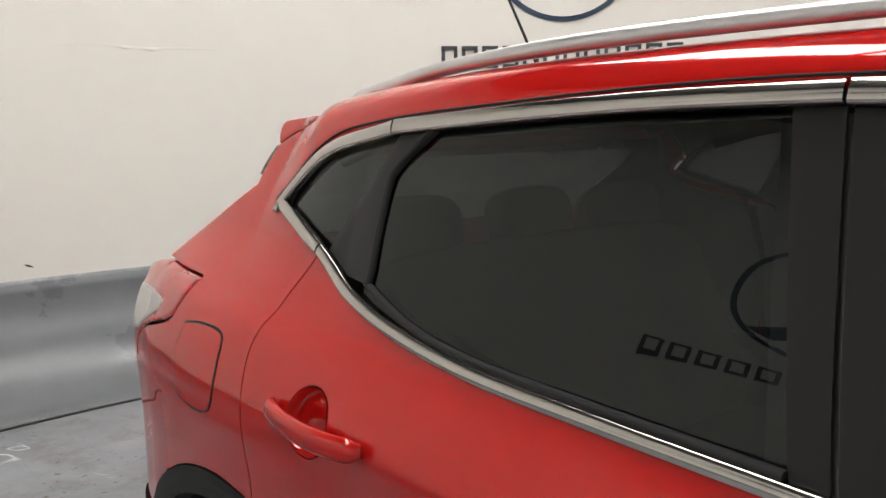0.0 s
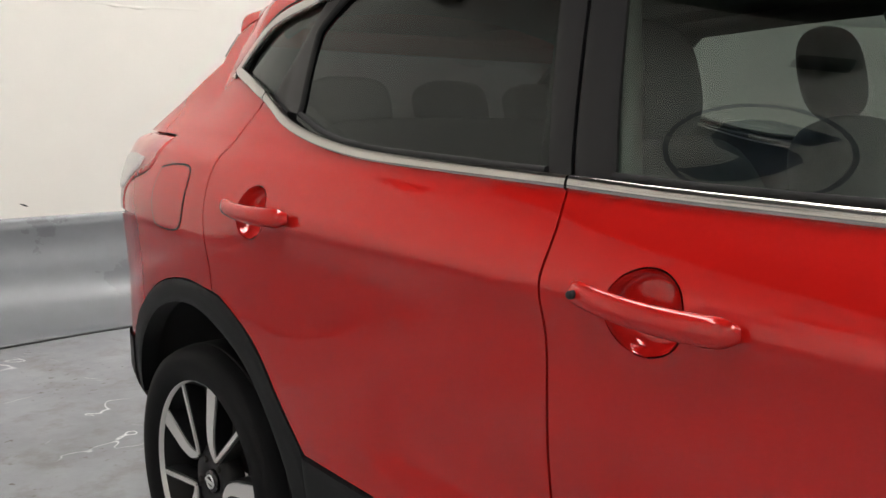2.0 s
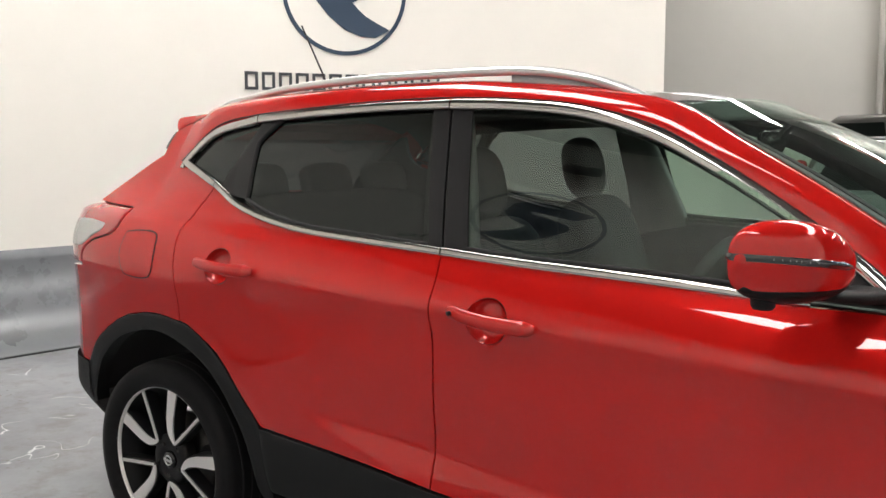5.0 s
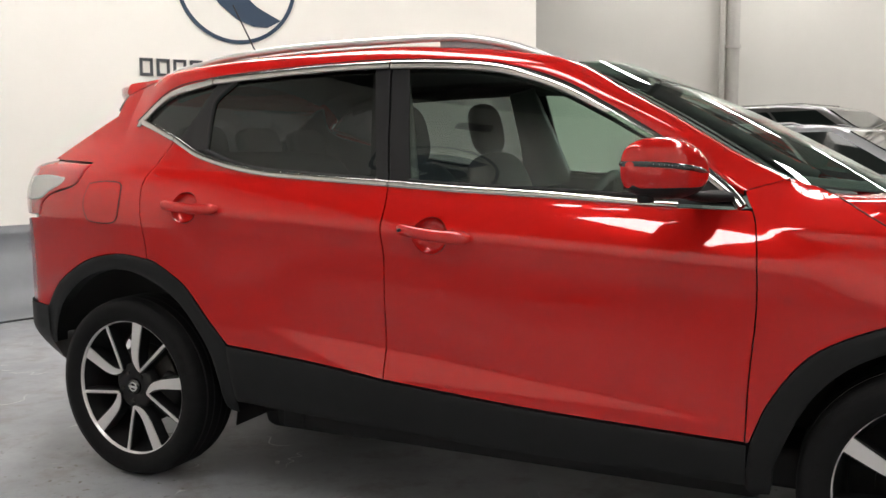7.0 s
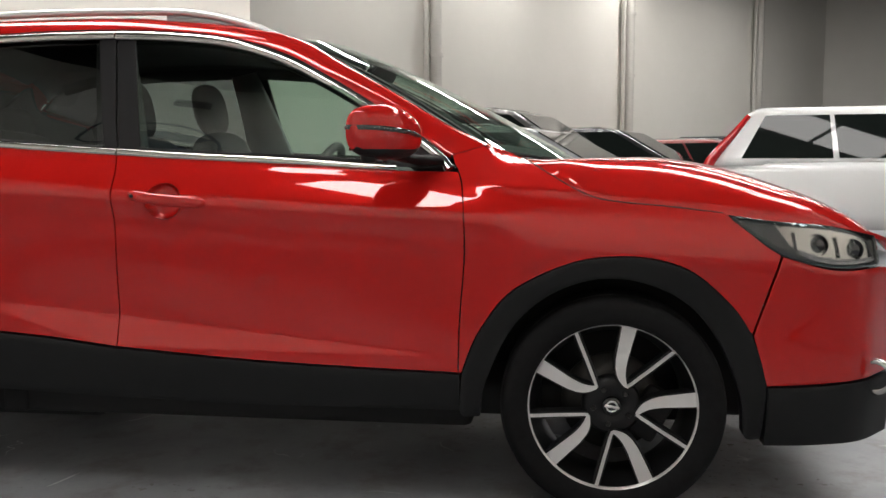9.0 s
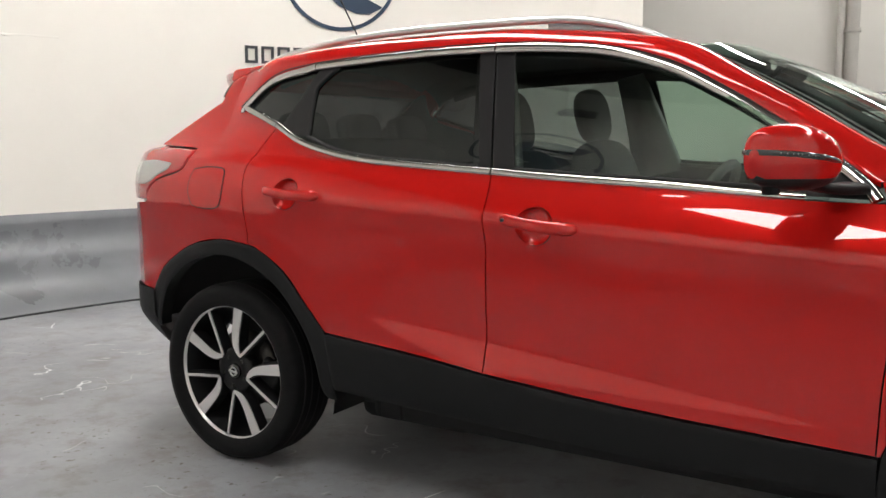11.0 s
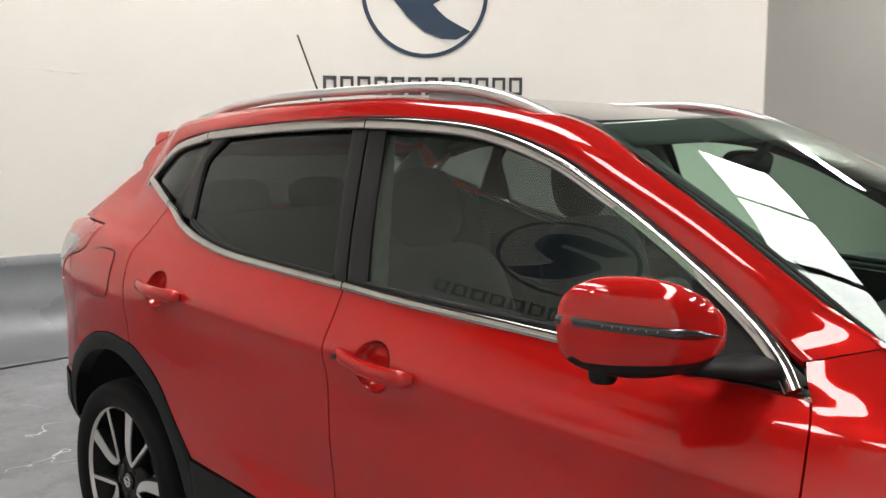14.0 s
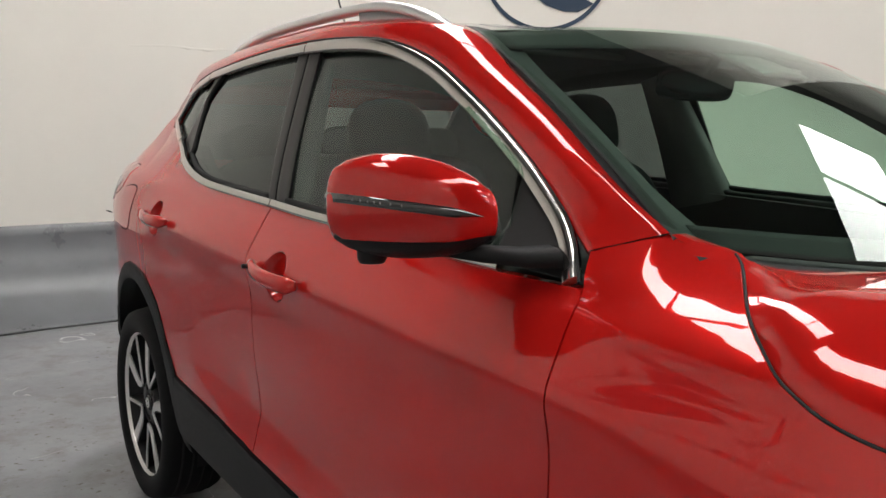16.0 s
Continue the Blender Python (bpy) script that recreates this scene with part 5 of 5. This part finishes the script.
for s in (-1, 1):
    mir = new("door_mirror")
    mir.parent = car
    mir["label"] = "red door mirror with black lower shell and indicator strip"

    def put(rows, name, mat, label="", close=False):
        b = grid_mesh([[(x, s * y, z) for x, y, z in r] for r in rows], close_v=close)
        bmesh.ops.recalc_face_normals(b, faces=b.faces)
        return part(name, b, mat, mir, label)
    put(mirror_rows(True, 44), "cap", RED, "red mirror cap")
    put(mirror_rows(False, 20, -.0005), "lower_shell", BLACK_TRIM, "black mirror shell")
    # indicator strip: a narrow lens running round the outer front of the cap
    rows = []
    k = np.array(MIRROR)
    for back, y in [(1, v) for v in np.r_[np.linspace(.884, 1.01, 24), np.linspace(1.014, 1.044, 12)]] + [(-1, v) for v in (1.0445, 1.042, 1.037, 1.03)]:
        cx, dx, cz, dz = (float(crv(k[:, [0, i]], y)) for i in range(1, 5))
        t = (y - .884) / (1.0425 - .884) if back > 0 else 1.0 + (1.0445 - y) * .6
        hh = .0075 * min(1, .12 + 3.0 * t) * (1.1 - .2 * t)
        zc = 1.143 + .024 * t
        row = []
        for d in (-1, -.5, 0, .5, 1):
            z = zc + hh * d
            sn = min(.999, max(-.999, (z - cz) / dz))
            sn = math.copysign(abs(sn) ** (1 / .78), sn)
            c = math.sqrt(1 - sn * sn)
            row.append((cx + back * ((dx + (.0025 if abs(d) < 1 else -.001)) * c ** .78 + (.0015 if abs(d) < 1 else 0)), s * (y + .001), z))
        rows.append(row)
    b = grid_mesh(rows)
    bmesh.ops.recalc_face_normals(b, faces=b.faces)
    ind = part("indicator_strip", b, INDICATOR, mir, "smoked indicator lens")
    for r in rows[20:34:2]:
        x, y, z = r[2]
        part("led", box(.0025, .0025, .0035, (x + .0003, y, z), .0006, 1), LENS_GREY, ind)
    # arm, foot and camera pod
    arm = [Vector((2.085, -.755, 1.078)), Vector((2.065, -.80, 1.078)), Vector((2.03, -.85, 1.083)), Vector((2.0, -.90, 1.090))]
    arm = [Vector((p.x, -s * p.y if s > 0 else p.y, p.z)) for p in arm] if s < 0 else [Vector((p.x, -p.y, p.z)) for p in arm]
    part("arm", tube(arm, [(.055, -.014), (.055, .008), (.02, .016), (-.03, .016), (-.055, .008), (-.055, -.014), (0, -.02)], scales=[.95, .80, .70, .55]), BLACK_TRIM, mir, "black mirror arm")
    pod = lathe([(.0001, -.030), (.018, -.030), (.022, -.024), (.024, .0), (.024, .02)], 20, axis="z")
    part("camera_pod", moved(pod, Matrix.Translation((1.945, s * .99, 1.098))), BLACK_TRIM, mir, "round camera pod")
    # the reflecting face
    rows = [[(float(np.interp(y, k[:, 0], k[:, 1])) - float(np.interp(y, k[:, 0], k[:, 2])) * .9, s * y, 1.153 + dz) for dz in (-.05, -.02, .02, .05)] for y in np.linspace(.87, 1.015, 8)]
    b = grid_mesh(rows)
    part("mirror_glass", b, CHROME, mir, "mirror glass")

# ---- inside the car ----


def pad(cx, cy, cz, sx, sy, sz, ex=.45, tilt=0.0, n=14):
    """A cushioned block: a super-ellipsoid of the given half sizes, tilted back round y."""
    rows = []
    for i in range(n + 1):
        v = -math.pi / 2 + math.pi * i / n
        row = []
        for j in range(2 * n):
            u = 2 * math.pi * j / (2 * n)
            f = lambda c: math.copysign(abs(c) ** ex, c)  # noqa: E731
            row.append(Vector((sx * f(math.cos(v)) * f(math.cos(u)), sy * f(math.cos(v)) * f(math.sin(u)), sz * f(math.sin(v)))))
        rows.append(row)
    m = Matrix.Translation((cx, cy, cz)) @ Matrix.Rotation(math.radians(tilt), 4, "Y")
    bm = grid_mesh([[m @ p for p in r] for r in rows], close_v=True)
    bmesh.ops.remove_doubles(bm, verts=bm.verts, dist=1e-5)
    bmesh.ops.recalc_face_normals(bm, faces=bm.faces)
    return bm


def front_seat(y, up=0.0):
    st = new("front_seat")
    st.parent = car
    st["label"] = "dark grey front seat with headrest"
    part("cushion", pad(1.30, y, .66 + up, .27, .26, .10, .5, -6), SEAT, st)
    part("backrest", pad(1.045, y, .91 + up, .085, .25, .30, .55, -17), SEAT, st, "dark grey backrest")
    part("headrest", pad(.932, y, 1.303 + up, .052, .125, .113, .72, -12), SEAT, st, "dark grey headrest")
    for dy in (-.05, .05):
        part("headrest_post", tube([(.955, y + dy, 1.12 + up), (.94, y + dy, 1.26 + up)], ring_section(.007, 8), up=(0, 1, 0)), STEEL, st)


front_seat(-.37, -.04)
front_seat(.37)
bench = new("rear_seat")
bench.parent = car
bench["label"] = "dark grey rear bench with headrests"
part("cushion", pad(.36, 0, .64, .25, .60, .10, .4, -6), SEAT, bench)
part("backrest", pad(.10, 0, .92, .09, .62, .30, .4, -22), SEAT, bench)
for y in (-.37, 0, .37):
    part("headrest", pad(-.02, y, 1.245, .05, .13, .075, .6, -14), SEAT, bench, "dark grey headrest")
# dashboard, wheel, mirror
dash = new("dashboard")
dash.parent = car
dash["label"] = "dark plastic dashboard"
rows = []
for j in range(21):
    u = 2 * j / 20 - 1
    b_ = .16 * (1 - u * u)
    rows.append([(1.78, .70 * u, .62), (1.80, .70 * u, .88), (1.84, .70 * u, .985), (1.92, .69 * u, 1.015), (2.08 + b_ * .6, .685 * u, 1.03), (2.26 + b_, .68 * u, 1.055), (2.30 + b_, .67 * u, 1.0)])
bm = grid_mesh(rows)
bmesh.ops.recalc_face_normals(bm, faces=bm.faces)
part("dash_top", bm, PLASTIC_IN, dash)
part("binnacle", pad(1.86, -.37, 1.02, .11, .20, .045, .6, 6), PLASTIC_IN, dash, "instrument hood")
sw = new("steering_wheel")
sw.parent = car
m = Matrix.Translation((1.62, -.37, .96)) @ Matrix.Rotation(math.radians(-64), 4, "Y")
ring = [m @ Vector((.185 * math.cos(2 * math.pi * k / 40), .185 * math.sin(2 * math.pi * k / 40), 0)) for k in range(40)]
part("rim", tube(ring, ring_section(.016, 8), closed=True, up=lambda i: m.to_3x3() @ Vector((0, 0, 1))), PLASTIC_IN, sw)
part("boss", moved(pad(0, 0, 0, .07, .09, .03, .6), m), PLASTIC_IN, sw)
for a in (0, 180, 270):
    q = [m @ Vector((r * math.sin(math.radians(a)), r * math.cos(math.radians(a)), 0)) for r in (.05, .18)]
    part("spoke", tube(q, [(-.02, -.008), (.02, -.008), (.02, .008), (-.02, .008)], up=lambda i: m.to_3x3() @ Vector((0, 0, 1))), PLASTIC_IN, sw)
sw["label"] = "black steering wheel"
rv = new("interior_mirror")
rv.parent = car
rv["label"] = "black interior rear-view mirror"
part("shell", pad(1.70, 0.0, 1.385, .018, .125, .036, .5, 12), GLOSS_BLACK, rv)
part("stem", tube([(1.72, 0, 1.40), (1.77, 0, 1.455)], ring_section(.012, 8), up=(0, 1, 0)), GLOSS_BLACK, rv)
for y in (-.33, .33):
    part("sun_visor", moved(box(.16, .36, .012, (0, 0, 0), .005), Matrix.Translation((1.545, y, 1.462)) @ Matrix.Rotation(math.radians(14), 4, "Y")), LINER, car, "grey sun visor")
# a small round sticker on the far front window
q = on_side(1.84, 1.135, 1, -.016)
part("window_sticker", moved(lathe([(.0001, -.001), (.016, -.001), (.016, .001)], 20), Matrix.Translation(q)), LENS_GREY, car, "small grey window sticker")

# ---- flood lamps on the wall opposite ----


def flood(angle, z):
    t = thing("flood_lamp", "black unlit floodlight fixed high on the wall", "floodlight", group="wall floodlights")
    p = Vector(on_wall(angle, 0, z, .12))
    a = math.radians(angle)
    t.matrix_basis = Matrix.Translation(p) @ Matrix.Rotation(a + math.pi / 2, 4, "Z")
    part("case", moved(box(.46, .10, .34, (0, 0, 0), .015), Matrix.Rotation(math.radians(35), 4, "X")), SATIN_BLACK, t, smooth=False)
    part("front_glass", moved(box(.40, .012, .28, (0, .056, 0)), Matrix.Rotation(math.radians(35), 4, "X")), GLOSS_BLACK, t, smooth=False)
    part("bracket", box(.06, .14, .06, (0, -.06, .0), .006), SATIN_BLACK, t, smooth=False)


for a, z in ((-111.3, 4.57), (-151.5, 4.45)):
    flood(a, z)

# ---- parked cars in the hall ----


def parked_car(kind, label, paint, at, turn, L=4.4, W=1.8, H=1.5, belt=.95, nose=.30, tail=.80, rake=(.62, .30), glass_m=None, rails=False, tall_lamps=False, roof=None):
    """A plain parked car: body, cabin, windows, wheels, lamps. Front towards +x; the origin is on the floor at its middle."""
    c = thing(kind, label, "car", group="parked cars")
    c.matrix_basis = pose(at[0], at[1], 0, 0, 0, turn)
    gm = glass_m or CAR_GLASS
    hl = L / 2
    hood = belt - .02
    prof = [(-hl, .55), (-hl + .02, tail), (-hl + .10, belt), (-hl * .3, belt + .02), (hl - 1.25, belt), (hl - 1.0, hood), (hl - .45, hood - .10), (hl - .08, hood - .28), (hl, .55)]
    rows = []
    for x in np.linspace(-hl, hl, 44):
        zt = float(np.interp(x, [p[0] for p in prof], [p[1] for p in prof]))
        e = 1 - (abs(x) / hl) ** 8 * .28
        w = W / 2 * e
        rows.append([(x, -w * .96, .28), (x, -w, .45), (x, -w, .62), (x, -w * .985, zt - .12), (x, -w * .94, zt - .02), (x, -w * .84, zt + .01), (x, 0, zt + .03), (x, w * .84, zt + .01), (x, w * .94, zt - .02), (x, w * .985, zt - .12), (x, w, .62), (x, w, .45), (x, w * .96, .28)])
    body = part("body", loft(rows), paint, c)
    # cabin: front foot, roof front, roof rear, rear foot
    xf, xr = hl - .92, -hl + .12
    rf, rr = xf - rake[0] * (H - belt) / .5, xr + rake[1] * (H - belt) / .5

    def ring(z, x0, x1, w, n=7):
        pts = [(x1, -w * .86, z), (x1 - .10, -w, z)]
        pts += [(x1 - .10 + (x0 + .10 - x1 + .10) * k / n, -w, z) for k in range(1, n)]
        pts += [(x0 + .10, -w, z), (x0, -w * .86, z)]
        return pts + [(x, -y, zz) for x, y, zz in reversed(pts)]
    levels = []
    for t in (0, .15, .5, .8, .90, .96, 1.0):
        z = belt - .03 + (H - belt + .03) * t
        g = t if t < .90 else .90 + (t - .90) * 3.0
        levels.append(ring(z, xr + (rr - xr) * g, xf + (rf - xf) * g, W / 2 * (.93 - .17 * t - (.02 if t == .96 else .07 if t == 1 else 0))))
    part("cabin", loft(levels), paint, c)
    top_w, top_a, top_b = W / 2 * .66, xr + (rr - xr) * 1.2, xf + (rf - xf) * 1.2
    skin_rows = [[(top_a + (top_b - top_a) * i / 10, top_w * (2 * j / 12 - 1), H + .004 + .03 * math.sin(math.pi * i / 10) ** .7 * (1 - (2 * j / 12 - 1) ** 2)) for j in range(13)] for i in range(11)]
    part("roof_panel", grid_mesh(skin_rows), roof or paint, c)

    def pane(name, pts, lift):
        b = bmesh.new()
        vs = [b.verts.new(Vector(p) + Vector(lift)) for p in pts]
        lo = [b.verts.new(Vector(p) - Vector(lift)) for p in pts]
        b.faces.new(vs)
        for i in range(len(vs)):
            j = (i + 1) % len(vs)
            b.faces.new((vs[j], vs[i], lo[i], lo[j]))
        bmesh.ops.recalc_face_normals(b, faces=b.faces)
        return part(name, b, gm, c, smooth=False)

    def at_t(t):
        z = belt - .03 + (H - belt + .03) * t
        return z, xr + (rr - xr) * t, xf + (rf - xf) * t, W / 2 * (.93 - .17 * t)
    (z0, a0, b0, w0), (z1, a1, b1, w1) = at_t(.12), at_t(.86)
    for s in (-1, 1):
        cuts = [(.05, .36), (.38, .66), (.68, .985)]
        for u0, u1 in cuts:
            pane("side_window", [(a0 + .1 + (b0 - a0 - .2) * u0, s * w0, z0), (a0 + .1 + (b0 - a0 - .2) * u1, s * w0, z0), (a1 + .1 + (b1 - a1 - .2) * u1, s * w1, z1), (a1 + .1 + (b1 - a1 - .2) * u0, s * w1, z1)], (0, s * .006, .002))
        part("head_lamp", pad(hl - .14, s * W * .39, hood - .26, .12, .14, .06, .6, 20), LENS_WHITE, c)
        if tall_lamps:
            q = [(xr - .10, s * W * .455, .86), (xr - .06, s * W * .458, belt - .02), (xr + .03, s * W * .445, belt + .12), (xr + (rr - xr) * .55, s * W * .415, belt + (H - belt) * .55), (rr - .03, s * W * .375, H - .09)]
            part("rear_lamp", tube(spline(q, 20), [(-.07, -.05), (.07, -.05), (.08, .03), (0, .05), (-.08, .03)], up=lambda i: (0, s, 0), scales=[.85 - .5 * k / 19 for k in range(20)]), LENS_RED, c, "tall red rear lamp")
        else:
            part("rear_lamp", pad(-hl + .09, s * W * .44, belt - .02, .08, .07, .17, .6, 14), LENS_RED, c, "red rear lamp")
        part("mirror", pad(xf - .32, s * (W / 2 + .08), belt + .03, .06, .09, .06, .6), paint, c)
        for x in (hl - .88, -hl + .85):
            q = lathe([(.0001, -.10), (.20, -.10), (.21, -.11), (.30, -.11), (.325, -.06), (.325, .06), (.30, .11)], 32)
            part("wheel", moved(q, Matrix.Translation((x, s * (W / 2 - .11), .325)) @ Matrix.Scale(-s, 4, (0, 1, 0))), RUBBER, c)
            part("rim", moved(lathe([(.0001, -.108), (.05, -.112), (.19, -.106), (.2, -.112)], 24), Matrix.Translation((x, s * (W / 2 - .11), .325)) @ Matrix.Scale(-s, 4, (0, 1, 0))), ALU, c)
    pane("windscreen", [(b0 + .012, -w0 * .86, z0), (b0 + .012, w0 * .86, z0), (b1 + .012, w1 * .86, z1), (b1 + .012, -w1 * .86, z1)], (.006, 0, .006))
    pane("rear_screen", [(a0 - .01, -w0 * .82, z0), (a0 - .01, w0 * .82, z0), (a1 - .01, w1 * .82, z1), (a1 - .01, -w1 * .82, z1)], (-.006, 0, .004))
    part("grille", box(.05, W * .55, .16, (hl - .01, 0, .55), .015), GLOSS_BLACK, c)
    if rails:
        for s in (-1, 1):
            part("roof_rail", tube([(rr + .1, s * W * .36, H - .02), (rr + .25, s * W * .36, H + .02), (rf - .45, s * W * .36, H + .02), (rf - .28, s * W * .36, H - .03)], ring_section(.012, 8)), ALU, c)
    return c


P_SILVER = material("silver_paint", (0.50, 0.51, 0.52), rough=0.3, metal=0.6, coat=1.0)
P_GREY = material("grey_paint", (0.13, 0.125, 0.12), rough=0.3, metal=0.6, coat=1.0)
P_BLACK = material("black_paint", (0.012, 0.012, 0.014), rough=0.2, coat=1.0)
P_WHITE = material("white_paint", (0.78, 0.78, 0.77), rough=0.3, coat=1.0)
P_DKRED = material("dark_red_paint", (0.20, 0.012, 0.014), rough=0.3, coat=1.0)
FRONT = -22
parked_car("silver_car", "silver crossover parked in the hall, roof rails fitted", P_SILVER, (2.18, 7.73), FRONT, 4.4, 1.8, 1.50, .93, rake=(.98, .3), rails=True, roof=P_BLACK)
parked_car("grey_van", "dark grey people carrier parked in the hall", P_GREY, (1.82, 10.58), FRONT, 4.7, 1.9, 1.88, 1.12, rake=(.80, .2), roof=P_GREY)
parked_car("black_car", "black off-road car parked in the hall", P_BLACK, (3.6, 13.2), FRONT, 4.5, 1.85, 1.68, 1.04, rake=(.95, .3))
parked_car("dark_red_car", "dark red hatchback parked in the hall", P_DKRED, (5.4, 15.0), FRONT, 4.2, 1.75, 1.5, .95)
parked_car("dark_car", "black saloon parked in the hall", P_BLACK, (7.0, 17.2), FRONT, 4.4, 1.78, 1.62, 1.0)
parked_car("white_car", "white estate with tall red rear lamps parked in the hall", P_WHITE, (6.67, 7.92), -10, 4.65, 1.88, 1.70, 1.05, rake=(.7, .32), tall_lamps=True)
